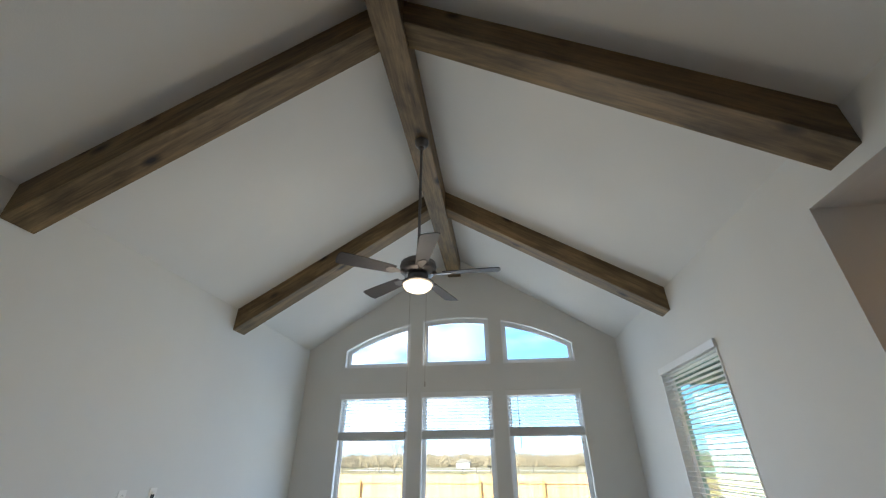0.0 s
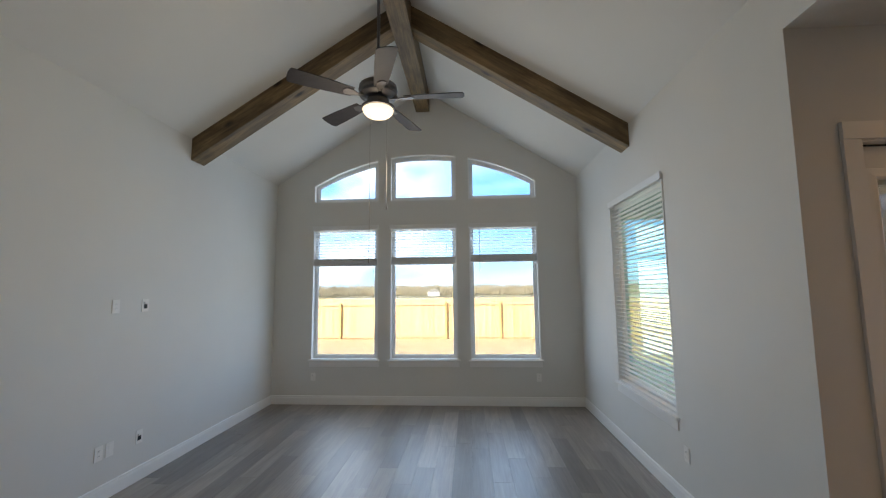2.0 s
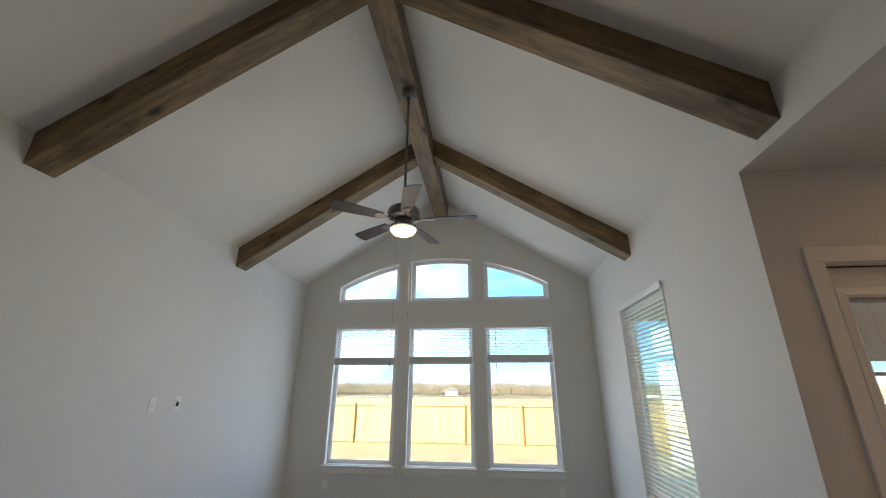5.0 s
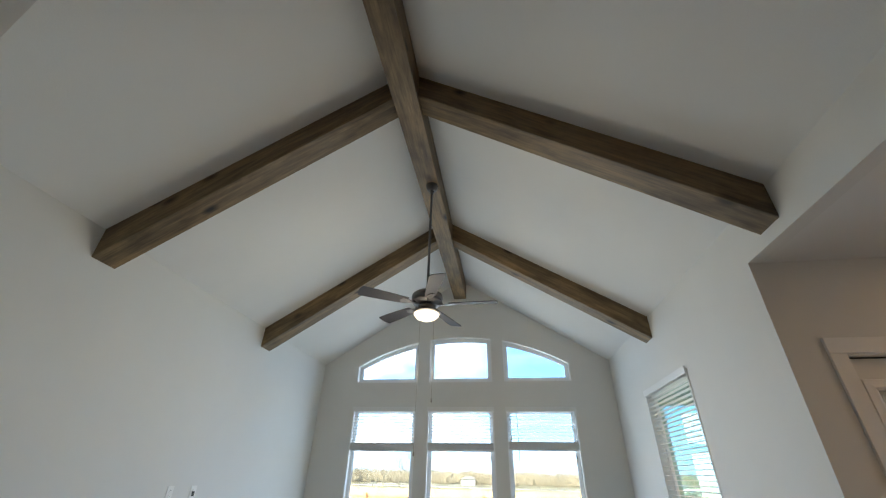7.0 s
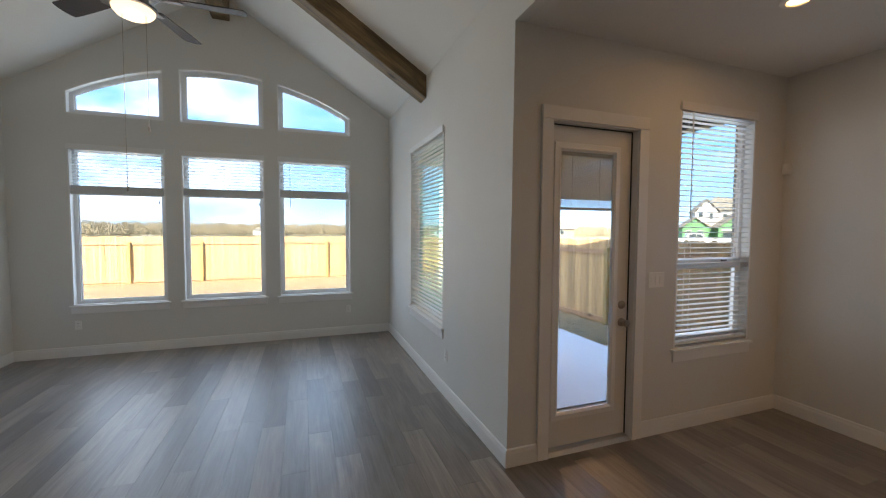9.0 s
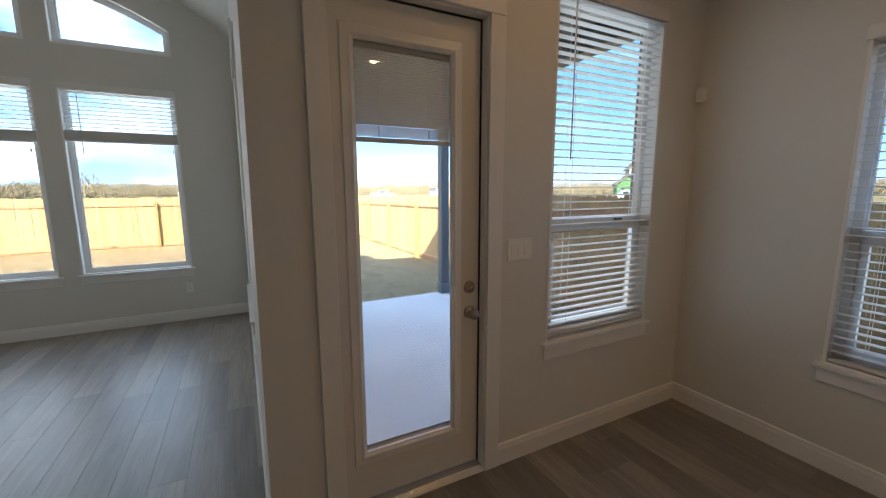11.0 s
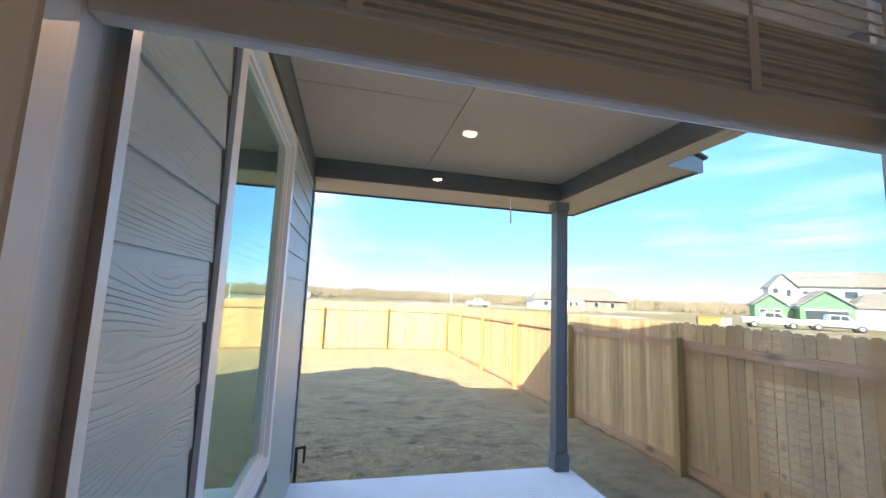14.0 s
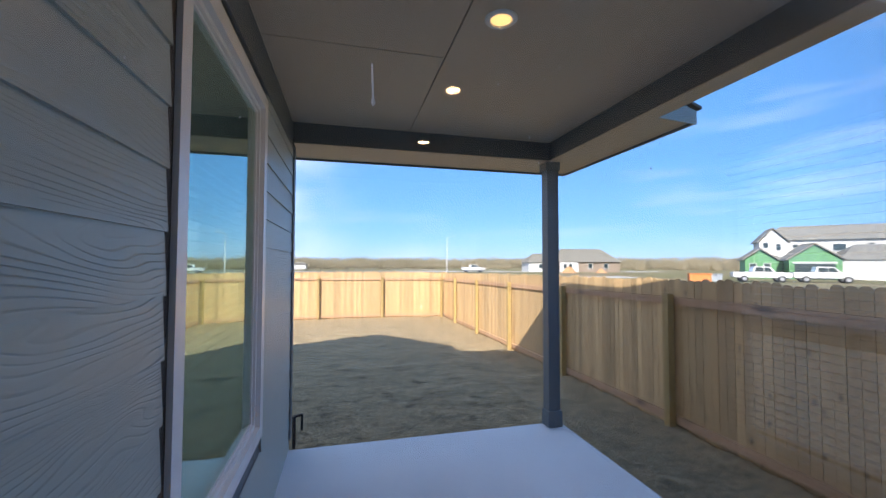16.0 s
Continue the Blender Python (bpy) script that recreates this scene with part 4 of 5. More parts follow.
# soffit panels with open joints, beam, post and eaves
patio = thing("patio_ceiling", (3.5, 4.4, PZ), "grey-brown textured panel ceiling of the covered patio", "ceiling", kind="structure")
for x0, x1, cuts in ((XO, 3.279, (YO, 4.715, 6.21)), (3.283, 4.88, (YO, 6.21))):
    for y0, y1 in zip(cuts, cuts[1:]):
        part("panel", box(x0, x1 - 0.004, y0 + 0.004, y1 - 0.004, PZ, PZ + 0.012, 0.001), SOFFIT, patio)
part("backing", box(XO, 5.0, YO, 6.4, PZ + 0.014, PZ + 0.05), BLACK, patio)
beam = thing("patio_beam", (4.93, 6.3, 2.83), "slate grey boxed beam round the covered patio", "beam", kind="structure")
part("front_beam", box(XO + 0.03, 5.03, 6.20, 6.40, 2.856, PZ + 0.02, 0.003), EXTTRIM, beam)
part("side_beam", box(4.87, 5.03, YO, 6.198, 2.856, PZ + 0.02, 0.003), EXTTRIM, beam)
part("beam_cap", box(XO + 0.03, 5.035, 6.195, 6.405, 2.848, 2.8555), SOFFIT, beam)
part("beam_cap", box(4.865, 5.035, YO, 6.194, 2.848, 2.8555), SOFFIT, beam)
eave = thing("eave", (5.2, 5.6, 2.82), "brown soffit and slate fascia of the patio eave", "eave", kind="structure")
part("soffit_board", box(XO - 0.6, 5.37, 6.406, 6.74, 2.848, 2.860), SOFFIT, eave)
part("soffit_board", box(5.036, 5.37, 4.81, 6.405, 2.848, 2.860), SOFFIT, eave)
part("fascia", box(XO - 0.6, 5.398, 6.74, 6.765, 2.829, 2.99, 0.002), EXTTRIM, eave)
part("fascia", box(5.37, 5.395, 4.81, 6.739, 2.829, 2.99, 0.002), EXTTRIM, eave)
# Paler siding colour here paints in the light on the end board.
part("end_board", prism([(5.04, 2.845), (5.395, 2.826), (5.395, 2.93), (5.04, 3.06)], 1, 4.79, 4.809), SIDING, eave, "slate end board, coloured paler for the light on it")
part("roof_edge", prism([(5.03, 3.09), (5.43, 2.945), (5.43, 2.965), (5.03, 3.115)], 1, 4.77, 6.80), SHINGLE, eave, "brown shingle edge")
post = thing("patio_post", (4.913, 6.281, -0.10), "slate grey boxed square post on the patio corner", "post")
part("shaft", box(4.848, 4.978, 6.216, 6.346, -0.10, 2.848, 0.004), EXTTRIM, post)
part("corner_strip", box(4.845, 4.866, 6.210, 6.2155, 0.09, 2.76), EXTTRIM, post)
part("corner_strip", box(4.960, 4.981, 6.210, 6.2155, 0.09, 2.76), EXTTRIM, post)
part("base_block", box(4.826, 5.000, 6.194, 6.338, -0.10, 0.075, 0.005), EXTTRIM, post)
part("cap_block", box(4.828, 4.998, 6.196, 6.366, 2.75, 2.8475, 0.005), EXTTRIM, post)
downlight(3.48, 4.24, PZ - 0.001, PLASTIC, 3.2, label="lit round downlight in the patio ceiling")
hose = thing("hose_bib", (2.19, 6.62, -0.15), "dark metal drain pipe elbow by the wall corner", "pipe")
part("riser", rod((2.17, 6.50, -0.2), (2.17, 6.50, 0.16), 0.017, 12), BLACK, hose)
part("elbow", rod((2.17, 6.50, 0.15), (2.245, 6.50, 0.17), 0.015, 12), BLACK, hose)
part("drop", rod((2.245, 6.50, 0.175), (2.245, 6.50, 0.02), 0.013, 12), BLACK, hose)


# ---- ground ----
def ground_z(x, y):
    d = max(0.0, min(1.0, (x - 5.0) / 1.6))
    e = max(0.0, min(1.0, (y - 6.3) / 11.0))
    z = -0.155 - 0.115 * d - 0.26 * e * (1 - 0.3 * d)
    far = max(0.0, min(1.0, (math.hypot(x, y) - 17) / 20))
    return z * (1 - far) - 0.47 * far


def ground():
    def steps(lo, hi, step, tail):
        a = []
        v = lo
        while v < hi:
            a.append(v)
            v += step
        a.append(hi)
        left, g = [], step
        v = lo
        while v > -tail:
            g *= 1.45
            v -= g
            left.append(v)
        right, g = [], step
        v = hi
        while v < tail:
            g *= 1.45
            v += g
            right.append(v)
        return left[::-1] + a + right
    xs, ys = steps(-10.0, 7.0, 0.075, 3500.0), steps(-2.0, 18.2, 0.075, 3500.0)
    verts = []
    for y in ys:
        for x in xs:
            z = ground_z(x, y)
            if -10.5 < x < 7.2 and 2.0 < y < 18.5:
                z += 0.020 * noise.noise((x * 1.7, y * 1.7, 0.3)) + 0.045 * noise.noise((x * 3.0, y * 6.5, 2.1)) + 0.026 * noise.noise((x * 8, y * 11, 4.0))
            if x > 1.9 and x < 5.05 and y < 6.35:
                z = min(z, -0.2)
            verts.append((x, y, z))
    nx = len(xs)
    faces = [(j * nx + i, j * nx + i + 1, (j + 1) * nx + i + 1, (j + 1) * nx + i) for j in range(len(ys) - 1) for i in range(nx - 1)]
    me = bpy.data.meshes.new("ground")
    me.from_pydata(verts, [], faces)
    me.materials.append(GROUND)
    me.polygons.foreach_set("use_smooth", [True] * len(me.polygons))
    return tagged(new("ground", me), "brown dormant sod and open dry field", "ground", kind="structure")


ground()


def grass():
    """Flattened dry blades and clods on the sod near the patio."""
    rng = random.Random(5)
    verts, faces = [], []
    for _ in range(60000):
        x, y = rng.uniform(-4.5, 6.45), 6.4 + 11.2 * rng.random() ** 1.5
        if rng.random() < 0.25:
            x, y = rng.uniform(5.08, 6.45), rng.uniform(2.5, 7.0)
        z = ground_z(x, y) + 0.004
        a = rng.uniform(0, 6.283)
        ln, wd, up = rng.uniform(0.02, 0.07), rng.uniform(0.002, 0.005), rng.uniform(0.004, 0.028)
        c, s = math.cos(a), math.sin(a)
        n = len(verts)
        verts += [(x - s * wd, y + c * wd, z), (x + s * wd, y - c * wd, z), (x + c * ln, y + s * ln, z + up)]
        faces.append((n, n + 1, n + 2))
    me = bpy.data.meshes.new("dry_grass")
    me.from_pydata(verts, [], faces)
    me.materials.append(STRAW)
    return tagged(new("dry_grass", me), "flattened dry straw-coloured grass blades on the sod", "grass", kind="stuff")


STRAW = paint("dry_straw", (0.36, 0.28, 0.165), 0.9, 0.5, 11.0, 30.0, 0.0)
grass()


# ---- fences ----
def picket_mesh(h):
    w = 0.0445
    poly = [(-w, 0), (w, 0), (w, h - 0.022), (w - 0.022, h), (-w + 0.022, h), (-w, h - 0.022)]
    return mesh_of(prism(poly, 1, 0, 0.016), "picket", PICKET)


def fence(name, along, start, end, line, posts, seed, rails):
    """Cedar privacy fence; the posts and rails face the yard."""
    rng = random.Random(seed)
    posts = sorted(posts)
    base = (line, start, 0) if along == 1 else (start, line, 0)
    t = thing("cedar_fence", base, "new cedar picket privacy fence with posts and rails", "fence", "yard fences")
    meshes = [picket_mesh(h) for h in (1.78, 1.795, 1.81)]
    u = start
    while u < end:
        o = new("picket", rng.choice(meshes))
        o.parent = t
        x, y = (line, u) if along == 1 else (u, line)
        z = ground_z(x, y) - 0.01 + rng.uniform(-0.010, 0.010)
        turn = Matrix.Rotation(radians(-90), 4, "Z") if along == 1 else Matrix.Identity(4)
        o.matrix_basis = Matrix.Translation(Vector((x, y, z)) - Vector(base)) @ turn @ Matrix.Rotation(radians(rng.uniform(-0.12, 0.12)), 4, "Y") @ Matrix.Rotation(radians(rng.uniform(-1.2, 1.2)), 4, "Z")
        u += 0.0925 + rng.uniform(-0.0014, 0.0024)
    d = -1
    for p in posts:
        x, y = (line, p) if along == 1 else (p, line)
        z = ground_z(x, y)
        if along == 1:
            bm = box(line - 0.128, line - 0.038, p - 0.045, p + 0.045, z - 0.05, z + 1.60, 0.004)
        else:
            bm = box(p - 0.045, p + 0.045, line - 0.128, line - 0.038, z - 0.05, z + 1.60, 0.004)
        part("post", bm, POSTW, t, "yellowish treated timber post")
    spans = [start] + [p for p in posts if start < p < end] + [end]
    for a, b in zip(spans, spans[1:]):
        for h0, h1 in ((1.475, 1.565), (0.055, 0.145)):
            za = [ground_z(*((line, q) if along == 1 else (q, line))) for q in (a, b)]
            poly = [(a + 0.002, za[0] + h0), (b - 0.002, za[1] + h0), (b - 0.002, za[1] + h1), (a + 0.002, za[0] + h1)]
            if along == 1:
                bm = prism(poly, 0, line - 0.038, line - 0.001)
            else:
                bm = prism(poly, 1, line - 0.038, line - 0.001)
            part("rail", bm, RAIL if along == 1 else RAILX, t, "reddish cedar rail")
    return t


fence("fence_east", 1, -5.0, 17.66, 6.56, [6.25 + 2.4 * k for k in range(-4, 5)], 3, 2)
fence("fence_back", 0, -14.0, 6.55, 17.75, [4.05 - 2.38 * k for k in range(0, 8)] + [6.42], 4, 2)


# ---- far field: roads, trees, houses, trucks, street lamp ----
VIEW = Vector((math.sin(0.2445), math.cos(0.2445)))      # sight line out of the patio
ACROSS = Vector((VIEW.y, -VIEW.x))
GZ = -0.47


def far_at(depth, lateral):
    p = Vector((2.65, 2.2)) + VIEW * depth + ACROSS * lateral
    return p.x, p.y


def local_frame(depth, lateral, turn=0.0):
    x, y = far_at(depth, lateral)
    return Matrix.Translation((x, y, ground_z(x, y))) @ Matrix.Rotation(-0.2445 + radians(turn), 4, "Z")


CONC = paint("pale_road", (0.45, 0.44, 0.41), 0.85, 0.06, 0.4, 8.0, 0.1)
WHITEW = paint("white_render", (0.52, 0.515, 0.495), 0.7, 0.04, 0.8, 20.0, 0.1)
GREENW = paint("green_sheathing", (0.09, 0.24, 0.095), 0.6, 0.08, 0.8, 20.0, 0.05)
BRICKW = paint("tan_brick", (0.24, 0.19, 0.145), 0.85, 0.12, 1.0, 10.0, 0.2)
FARROOF = paint("taupe_shingle", (0.185, 0.17, 0.135), 0.9, 0.1, 1.0, 8.0, 0.2)
DARKW = paint("dark_window_and_shade", (0.03, 0.045, 0.05), 0.15, 0.1, 2.0, 20.0, 0.0)
CARW = paint("white_car_paint", (0.62, 0.62, 0.62), 0.25, 0.02, 2.0, 20.0, 0.0)
TYRE = paint("tyre_rubber", (0.02, 0.02, 0.02), 0.8, 0.1, 5.0, 30.0, 0.1)
TWIG = paint("bare_twigs", (0.25, 0.215, 0.14), 0.95, 0.25, 0.05, 3.0, 0.0)
EVERG = paint("cedar_green", (0.12, 0.13, 0.06), 0.95, 0.3, 0.05, 3.0, 0.0)

for d, l0, l1, w in ((62, -60, 30, 5.0), (104, -70, 60, 6.0), (128, -80, 20, 3.5)):
    bm = box(l0, l1, -w / 2, w / 2, 0.02, 0.05)
    solid("road", turned(bm, local_frame(d, 0, 2)), CONC, "pale new concrete road across the field", "road")


def woods(name, seed, count, a0, a1, r0, r1, h0, h1, material, label):
    rng = random.Random(seed)
    verts, faces = [], []
    for _ in range(count):
        a, r = radians(rng.uniform(a0, a1)), rng.uniform(r0, r1)
        cx, cy = r * math.sin(a), r * math.cos(a)
        h = rng.uniform(h0, h1)
        wd = h * rng.uniform(0.5, 0.9)
        for k in range(120):
            f = rng.random() ** 0.8
            z = GZ + h * f
            rad = wd * (0.35 + 0.65 * math.sin(math.pi * min(1, f * 0.9 + 0.1)))
            x, y = cx + rng.gauss(0, rad * 0.5), cy + rng.gauss(0, rad * 0.5)
            s = rng.uniform(0.18, 0.62) * (1.25 - 0.6 * f)
            n = len(verts)
            for _v in range(3):
                verts.append((x + rng.uniform(-s, s) * 0.6, y + rng.uniform(-s, s) * 0.6, max(GZ, z + rng.uniform(-s, s) * 1.5)))
            faces.append((n, n + 1, n + 2))
    me = bpy.data.meshes.new(name)
    me.from_pydata(verts, [], faces)
    me.materials.append(material)
    return tagged(new(name, me), label, "woods", kind="stuff")


woods("far_woods", 21, 3600, -62, 112, 195, 300, 3.4, 5.6, TWIG, "low brown leafless scrub woods on the horizon")
woods("far_woods", 22, 190, -50, 12, 240, 300, 4.8, 7.0, EVERG, "dull green cedars among the scrub")
woods("far_brush", 23, 1100, -60, 112, 150, 210, 0.9, 2.4, TWIG, "knee-high brown brush in front of the woods")



def bare_tree(x, y, h, seed):
    rng = random.Random(seed)
    t = thing("bare_tree", (x, y, GZ), "leafless grey-brown tree standing in the field", "tree", "field trees")
    trunk, crown = bmesh.new(), bmesh.new()

    def limb(bm, p, way, ln, r, depth):
        q = p + way * ln
        m = Matrix.Translation((p + q) / 2) @ way.to_track_quat("Z", "Y").to_matrix().to_4x4()
        bmesh.ops.create_cone(bm, cap_ends=False, segments=5, radius1=r, radius2=r * 0.6, depth=ln, matrix=m)
        if depth:
            for _ in range(3 if depth > 1 else 4):
                w = (way + Vector((rng.gauss(0, 0.5), rng.gauss(0, 0.5), rng.uniform(-0.1, 0.5)))).normalized()
                limb(crown, p.lerp(q, rng.uniform(0.55, 1.0)), w, ln * rng.uniform(0.55, 0.8), r * 0.55, depth - 1)

    limb(trunk, Vector((x, y, GZ - 0.1)), Vector((0.03, 0, 1)).normalized(), h * 0.34, h * 0.022, 4)
    part("trunk", trunk, TWIG, t)
    part("crown", crown, TWIG, t, "fine bare branches")


for k, (tx, ty, th) in enumerate(((-27, 96, 7.0), (-22.5, 92, 7.5), (-37, 95, 6.0), (60, 150, 7.5), (22, 158, 6.5))):
    bare_tree(tx, ty, th, 40 + k)


def gable_block(m, t, u0, u1, d0, d1, z0, zt, zp, wall, roof_over=0.35, ridge="u"):
    """A walled box with a gabled roof; ridge runs along u or into the depth."""
    part("wall", turned(box(u0, u1, d0, d1, z0, zt), m), wall, t)
    o = roof_over
    if ridge == "d":
        c = (u0 + u1) / 2
        part("gable", turned(prism([(u0, zt), (u1, zt), (c, zp)], 1, d0, d1), m), wall, t)
        poly = [(u0 - o, zt - 0.12), (c, zp + 0.08), (u1 + o, zt - 0.12), (u1 + o, zt + 0.08), (c, zp + 0.30), (u0 - o, zt + 0.08)]
        part("roof", turned(prism(poly, 1, d0 - o, d1 + o), m), FARROOF, t)
    else:
        c = (d0 + d1) / 2
        bm = bmesh.new()
        hip = min(2.5, (u1 - u0) * 0.3)
        lo = [bm.verts.new(p) for p in ((u0 - o, d0 - o, zt), (u1 + o, d0 - o, zt), (u1 + o, d1 + o, zt), (u0 - o, d1 + o, zt))]
        hi = [bm.verts.new(p) for p in ((u0 + hip, c, zp), (u1 - hip, c, zp))]
        for f in ((lo[0], lo[1], hi[1], hi[0]), (lo[1], lo[2], hi[1]), (lo[2], lo[3], hi[0], hi[1]), (lo[3], lo[0], hi[0]), (lo[3], lo[2], lo[1], lo[0])):
            bm.faces.new(f)
        part("roof", turned(bm, m), FARROOF, t)


def house_window(m, t, u, d, z, w, h):
    wd = part("window", turned(ring_bm(u, u + w, z, z + h, 0.09, d - 0.06, d + 0.02), m), WHITEW, t, "white framed window")
    part("pane", turned(box(u + 0.09, u + w - 0.09, d - 0.03, d + 0.01, z + 0.09, z + h - 0.09), m), DARKW, wd)


# two-storey house being built, green sheathing and white upper floor
m = local_frame(60, 45.9, -30)
t = thing("house_under_construction", m @ Vector((8, 5, 0)), "unfinished two-storey house, green sheathing and white upper floor", "house", "new houses")
gable_block(m, t, 0.2, 3.9, 0.0, 5.0, 0, 2.8, 4.3, GREENW, 0.35, "d")
gable_block(m, t, 5.1, 10.7, -1.2, 6.0, 0, 2.8, 4.9, GREENW, 0.35, "d")
gable_block(m, t, 10.75, 22.0, -0.6, 7.0, 0, 2.8, 5.0, WHITEW, 0.3, "u")
gable_block(m, t, 3.95, 5.05, 2.0, 6.0, 0, 2.7, 3.5, GREENW, 0.1, "u")
gable_block(m, t, 3.6, 23.0, 5.2, 12.0, 0, 5.9, 8.3, WHITEW, 0.45, "u")
gable_block(m, t, 2.6, 6.0, 4.0, 9.0, 0, 5.6, 7.6, WHITEW, 0.35, "d")
# Flat dark panel on the wall paints the shade inside the garage.
part("garage_opening", turned(box(5.7, 10.0, -1.26, -1.18, 0.05, 2.25), m), DARKW, t, "dark panel painted as the shaded open garage")
part("garage_lintel", turned(box(5.5, 10.2, -1.30, -1.19, 2.25, 2.5), m), WHITEW, t)
part("garage_door", turned(box(11.0, 13.1, -0.68, -0.58, 0.05, 2.25), m), WHITEW, t, "white closed garage door")
for args in ((0.7, 0, 0.8, 0.9, 1.5), (2.4, 0, 0.8, 0.9, 1.5), (11.4, 5.2, 4.1, 1.6, 1.2), (15.2, 5.2, 4.0, 0.8, 1.4), (3.0, 4.0, 4.6, 0.8, 1.0), (4.6, 4.0, 4.2, 0.7, 1.2), (6.8, 5.2, 4.6, 0.8, 0.7), (8.8, 5.2, 4.6, 1.4, 0.6), (17.6, 5.2, 4.0, 1.4, 1.3)):
    house_window(m, t, *args)

m = local_frame(99, 22.0)
t = thing("finished_house", m @ Vector((11, 5, 0)), "single-storey house with taupe hip roof and white and brick walls", "house", "new houses")
gable_block(m, t, 7.0, 22.5, 0.0, 12.0, 0, 2.6, 6.1, BRICKW, 0.5, "u")
gable_block(m, t, 0.0, 7.0, 2.0, 11.0, 0, 2.5, 4.9, WHITEW, 0.4, "u")
part("wall", turned(box(7.4, 12.0, -0.4, -0.02, 0, 2.5), m), WHITEW, t, "white gabled bay")
for args in ((8.2, -0.4, 0.9, 0.9, 1.3), (9.6, -0.4, 0.9, 0.9, 1.3), (14.5, 0, 0.9, 1.2, 1.4), (18.5, 0, 0.9, 1.2, 1.4), (2.5, 2, 0.9, 1.2, 1.2)):
    house_window(m, t, *args)
m = Matrix.Translation((-15.5, 150.0, GZ))
t = thing("field_shed", m @ Vector((3, 3, 0)), "small white shed far off in the field", "shed")
gable_block(m, t, 0, 4.4, 0, 4, 0, 1.7, 2.7, WHITEW, 0.3, "u")
ranch = thing("ranch_fence", (-20, 84, GZ), "thin dark wire fence across the field", "fence")
for k in range(30):
    part("post", rod((-62 + 2.6 * k, 84, GZ), (-62 + 2.6 * k, 84, GZ + 1.25), 0.05, 6), BLACK, ranch)
for h in (0.5, 0.85, 1.2):
    part("wire", rod((-62, 84, GZ + h), (13.5, 84, GZ + h), 0.03, 5), BLACK, ranch)


def pickup(m, label):
    t = thing("pickup_truck", m @ Vector((2.9, 0, 0)), label, "pickup truck", "parked trucks")
    body = bmesh.new()
    add_prism(body, [(0.05, 0.55), (5.6, 0.50), (5.75, 0.75), (5.72, 1.05), (5.45, 1.16), (4.15, 1.22), (2.15, 1.22), (0.02, 1.20)], 1, -0.95, 0.95)
    bmesh.ops.bevel(body, geom=list(body.edges), offset=0.05, segments=2, affect="EDGES")
    bd = part("body", turned(body, m), CARW, t, "white body")
    cab = prism([(1.95, 1.20), (4.30, 1.20), (3.62, 1.86), (2.15, 1.88)], 1, -0.82, 0.82)
    bmesh.ops.bevel(cab, geom=list(cab.edges), offset=0.06, segments=2, affect="EDGES")
    part("cab", turned(cab, m), CARW, t)
    for y0, y1 in ((-0.835, -0.80), (0.80, 0.835)):
        part("side_window", turned(prism([(2.20, 1.28), (3.05, 1.28), (3.05, 1.76), (2.28, 1.76)], 1, y0, y1), m), DARKW, t)
        part("side_window", turned(prism([(3.13, 1.28), (3.98, 1.28), (3.55, 1.76), (3.13, 1.76)], 1, y0, y1), m), DARKW, t)
    part("windscreen", turned(prism([(4.10, 1.27), (4.26, 1.25), (3.70, 1.82), (3.60, 1.80)], 1, -0.7, 0.7), m), DARKW, t)
    part("grille", turned(box(5.70, 5.78, -0.55, 0.55, 0.70, 1.0, 0.02), m), DARKW, t)
    for y in (-0.78, 0.78):
        part("headlight", turned(box(5.62, 5.76, y - 0.16, y + 0.16, 0.86, 1.04, 0.02), m), VINYL, t)
    for x in (1.15, 4.75):
        for y in (-0.86, 0.86):
            w = part("wheel", turned(lathe([(0.24, -0.12), (0.38, -0.11), (0.40, 0.0), (0.38, 0.11), (0.24, 0.12)], (x, y, 0.40), 20, "Y"), m), TYRE, t, "black tyre")
            part("rim", turned(lathe([(0.22, -0.125), (0.22, 0.125)], (x, y, 0.40), 14, "Y"), m), ALU, w)


pickup(local_frame(49, 35.9, -25), "white crew-cab pickup truck parked on the roadside")
pickup(local_frame(47, 41.6, -28), "white crew-cab pickup truck parked by the new house")
pickup(local_frame(97, 4.6, 10), "white pickup truck parked far off on the road")
ORANGE = paint("orange_plastic", (0.62, 0.20, 0.05), 0.6, 0.08, 2.0, 20.0, 0.1)
GREYBOX = paint("grey_metal_box", (0.28, 0.31, 0.34), 0.5, 0.08, 2.0, 20.0, 0.1)
DIRT = paint("orange_fill_dirt", (0.45, 0.25, 0.12), 0.95, 0.2, 1.0, 8.0, 0.6)


def crate(m, w, h, material, label):
    t = thing("site_crate", m @ Vector((w / 2, 0, 0)), label, "crate", "site crates")
    part("bin", turned(box(0, w, -0.6, 0.6, 0.0, h, 0.03), m), material, t)
    part("rim", turned(ring_bm(-0.04, w + 0.04, h - 0.14, h + 0.02, 0.05, -0.66, -0.601), m), material, t)


crate(local_frame(49, 30.6, -20), 2.3, 1.0, ORANGE, "orange plastic site bin on the bare lot")
crate(local_frame(49, 33.1, -20), 1.3, 0.95, GREYBOX, "grey metal site box on the bare lot")


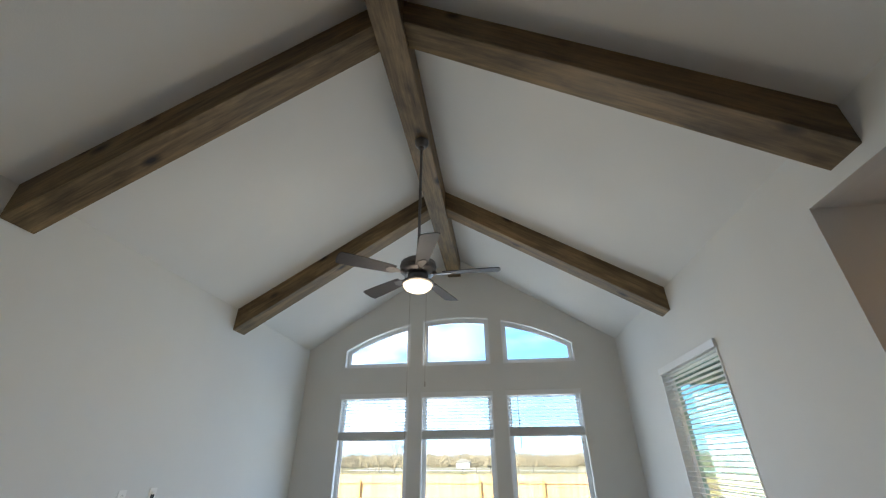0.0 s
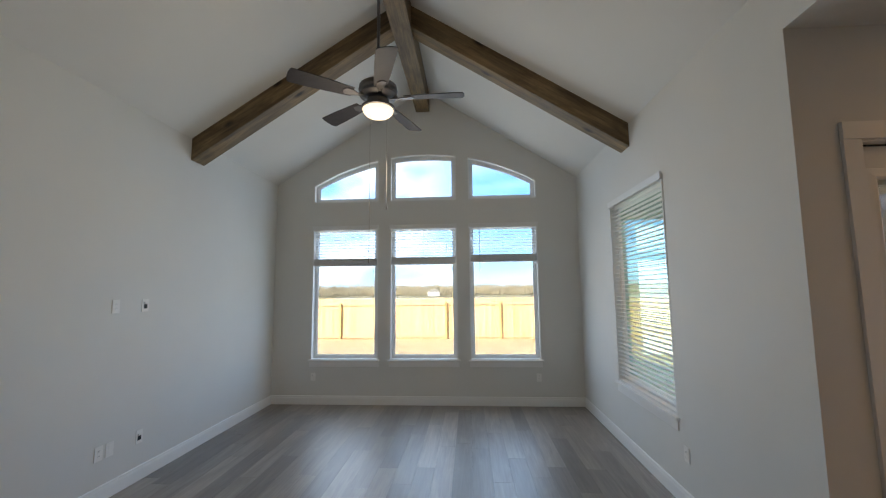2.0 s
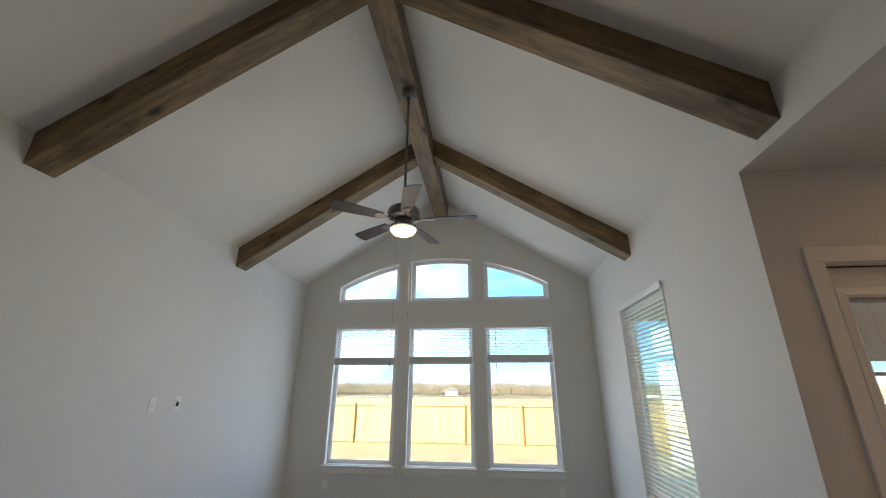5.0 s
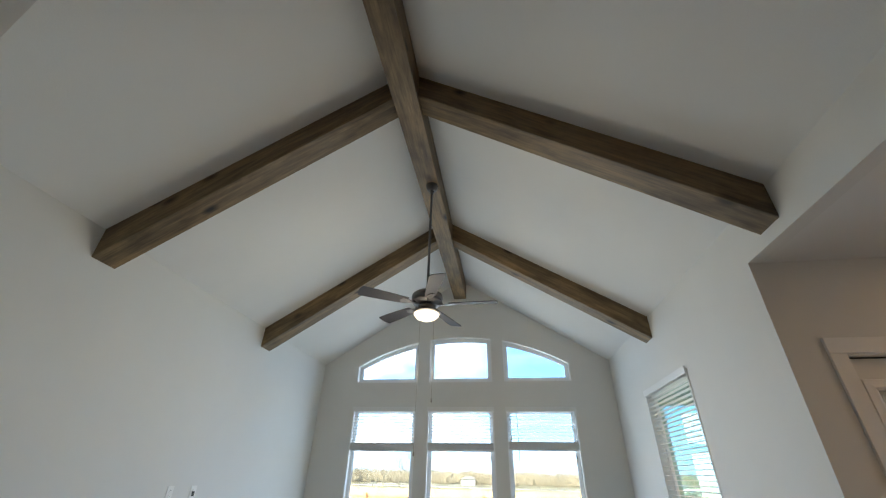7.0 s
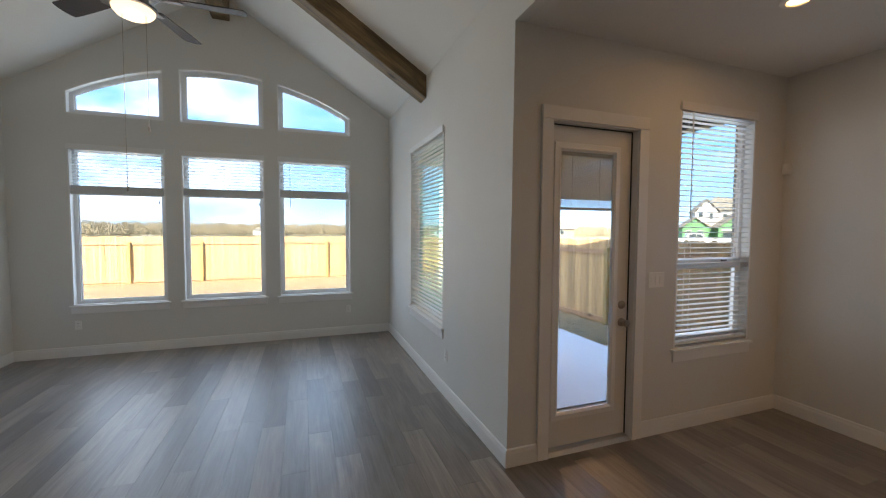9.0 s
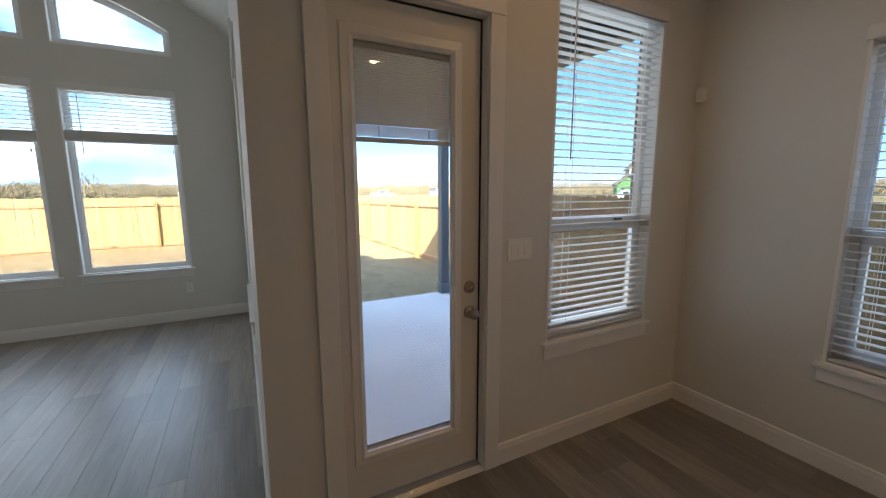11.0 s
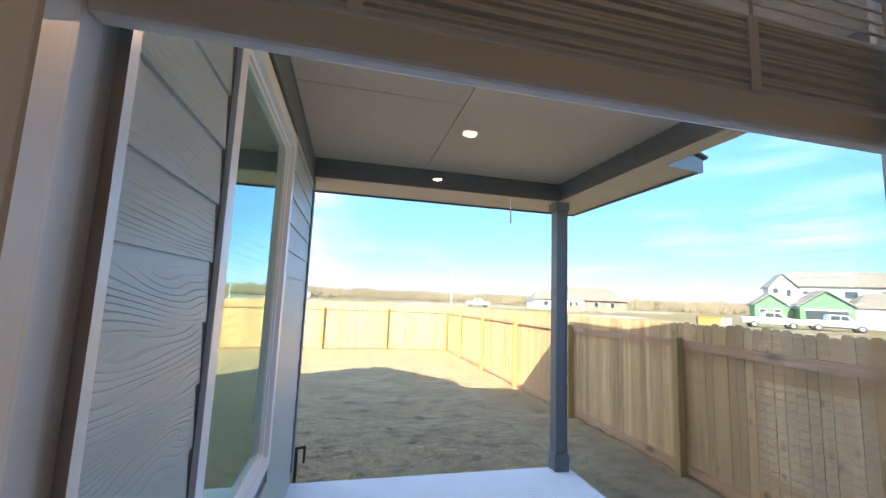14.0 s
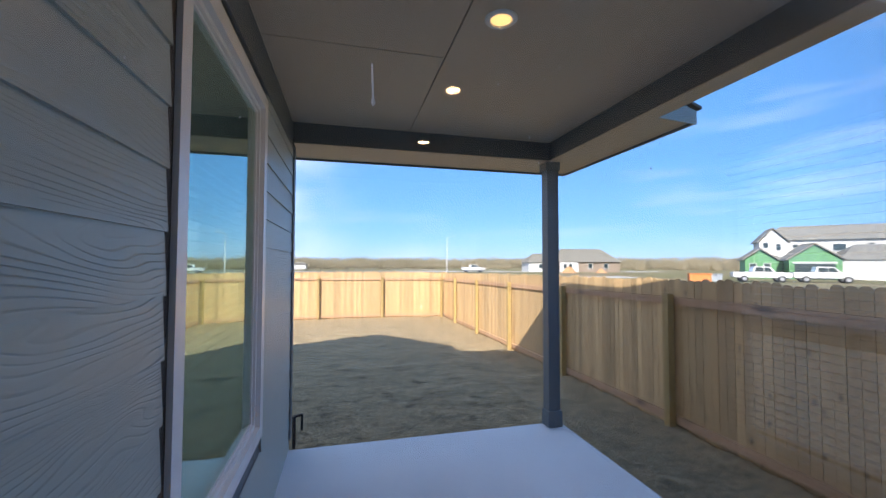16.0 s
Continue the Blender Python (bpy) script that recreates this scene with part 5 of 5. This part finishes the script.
def dirt_pile(m, r, h, seed):
    rng = random.Random(seed)
    bm = bmesh.new()
    bmesh.ops.create_cone(bm, cap_ends=True, segments=18, radius1=r, radius2=r * 0.12, depth=h, matrix=Matrix.Translation((0, 0, h / 2 - 0.03)))
    bmesh.ops.subdivide_edges(bm, edges=list(bm.edges), cuts=2, use_grid_fill=True)
    for v in bm.verts:
        v.co += Vector((rng.uniform(-0.1, 0.1), rng.uniform(-0.1, 0.1), rng.uniform(-0.06, 0.06) if v.co.z > 0.05 else 0)) * r * 0.5
    solid("dirt_pile", turned(bm, m), DIRT, "heap of orange fill dirt on the building lot", "dirt pile", "", group="dirt piles")


dirt_pile(local_frame(92, 29.5), 1.9, 1.5, 5)
dirt_pile(local_frame(92, 37.0), 1.4, 1.0, 6)
lx, ly = far_at(97, 0.9)
lamp = thing("street_lamp", (lx, ly, GZ), "slim grey street lamp with a single arm", "street lamp")
part("pole", lathe([(0.13, 0), (0.09, 4.5), (0.06, 8.6)], (lx, ly, GZ), 10), CARW, lamp)
part("arm", rod((lx, ly, GZ + 8.55), (lx + 1.5, ly - 0.3, GZ + 8.9), 0.05, 8), CARW, lamp)
part("lamp_head", box(lx + 1.3, lx + 2.0, ly - 0.45, ly - 0.15, GZ + 8.85, GZ + 8.97, 0.02), CARW, lamp)


def glass_dust():
    """Dust specks and one dried drip on the outer face of the door glass."""
    rng = random.Random(77)
    bm = bmesh.new()
    y = 2.3968
    spots = [(rng.uniform(2.50, 2.97), rng.gauss(1.745, 0.03)) for _ in range(70)] + [(rng.uniform(2.48, 2.97), rng.uniform(0.9, 1.8)) for _ in range(50)]
    for x, z in spots:
        r = rng.choice((0.00022, 0.0003, 0.0004))
        n = 6
        vs = [bm.verts.new((x + r * math.cos(6.283 * k / n) * rng.uniform(0.6, 1.2), y, z + r * math.sin(6.283 * k / n) * rng.uniform(0.8, 1.7))) for k in range(n)]
        bm.faces.new(vs)
    drip = [(2.665, 1.770), (2.6657, 1.770), (2.6662, 1.758), (2.6667, 1.756), (2.6659, 1.7545), (2.6650, 1.756), (2.6654, 1.758)]
    bm.faces.new([bm.verts.new((x, y, z)) for x, z in drip])
    ob = part("dust", bm, DUST, door, "pale dust specks and a dried drip")
    tagged(ob, kind="stuff")


DUST, dust_nt, dust_p = nodes_of("dust")
dust_t = dust_nt.nodes.new("ShaderNodeBsdfTranslucent")
dust_t.inputs["Color"].default_value = (0.9, 0.92, 0.95, 1)
dust_nt.links.new(dust_t.outputs["BSDF"], dust_nt.nodes["Material Output"].inputs["Surface"])
glass_dust()


# ---- pieces of the siding and the floor ----
def lap_board(y0, y1, z, parent):
    """One lap of siding: thick at the foot, thin where the next one covers it."""
    o = part("siding_board", prism([(XO + 0.004, z + 0.198), (XO + 0.0055, z + 0.198), (XO + 0.0165, z), (XO + 0.004, z)], 1, y0, y1), SIDING, parent)
    return o


siding = thing("siding", (XO, 3.0, 0), "slate grey wood-grain lap siding on the patio wall", "siding", kind="structure")
z = 0.108 - 0.187
while z < 2.80:
    if z + 0.19 > 0.62 and z < 2.76:
        lap_board(YO + 0.002, 3.571, z, siding)
        lap_board(5.005, YN + 0.044, z + 0.012, siding)
    else:
        lap_board(YO + 0.002, 4.35, z, siding)
        lap_board(4.353, YN + 0.044, z, siding)
    z += 0.187


def planks():
    """Vinyl planks 0.18 by 1.22 m in staggered rows, with a fine bevelled joint."""
    rng = random.Random(9)
    w, ln = 0.1815, 1.22
    full = {}

    def mesh(wx, ly):
        key = (round(wx, 3), round(ly, 3))
        if key not in full:
            bm = bmesh.new()
            b = 0.0006
            lo = [(0, 0), (wx, 0), (wx, ly), (0, ly)]
            hi = [(b, b), (wx - b, b), (wx - b, ly - b), (b, ly - b)]
            v = [bm.verts.new((x, y, -0.005)) for x, y in lo] + [bm.verts.new((x, y, -0.0012)) for x, y in lo] + [bm.verts.new((x, y, 0.0)) for x, y in hi]
            for k in (0, 4):
                for i in range(4):
                    bm.faces.new((v[k + i], v[k + (i + 1) % 4], v[k + 4 + (i + 1) % 4], v[k + 4 + i]))
            bm.faces.new(v[8:])
            full[key] = mesh_of(bm, "plank", PLANK)
        return full[key]

    gap = 0.0004
    rest = []
    x = XW
    while x < XN - 0.002:
        wx = min(w, XN - x)
        north = YN if x + wx <= XE + 0.01 else YD + 0.05 if x >= XE - 0.01 else YN
        y = YS + rng.uniform(-ln, 0)
        while y < north:
            a, b = max(y, YS), min(y + ln, north)
            if b - a > 0.03:
                if a > -0.8 or b > 0.2:
                    o = new("plank", mesh(wx - gap, b - a - gap))
                    o.parent = floor
                    o.location = (x, a, 0)
                else:
                    rest.append((x, x + wx - gap, a, b - gap))
            y += ln
        x += w
    bm = bmesh.new()
    for x0, x1, y0, y1 in rest:
        add_box(bm, x0, x1, y0, y1, -0.005, 0)
    o = part("planks", bm, PLANK, floor)
    tagged(o, kind="stuff")


planks()
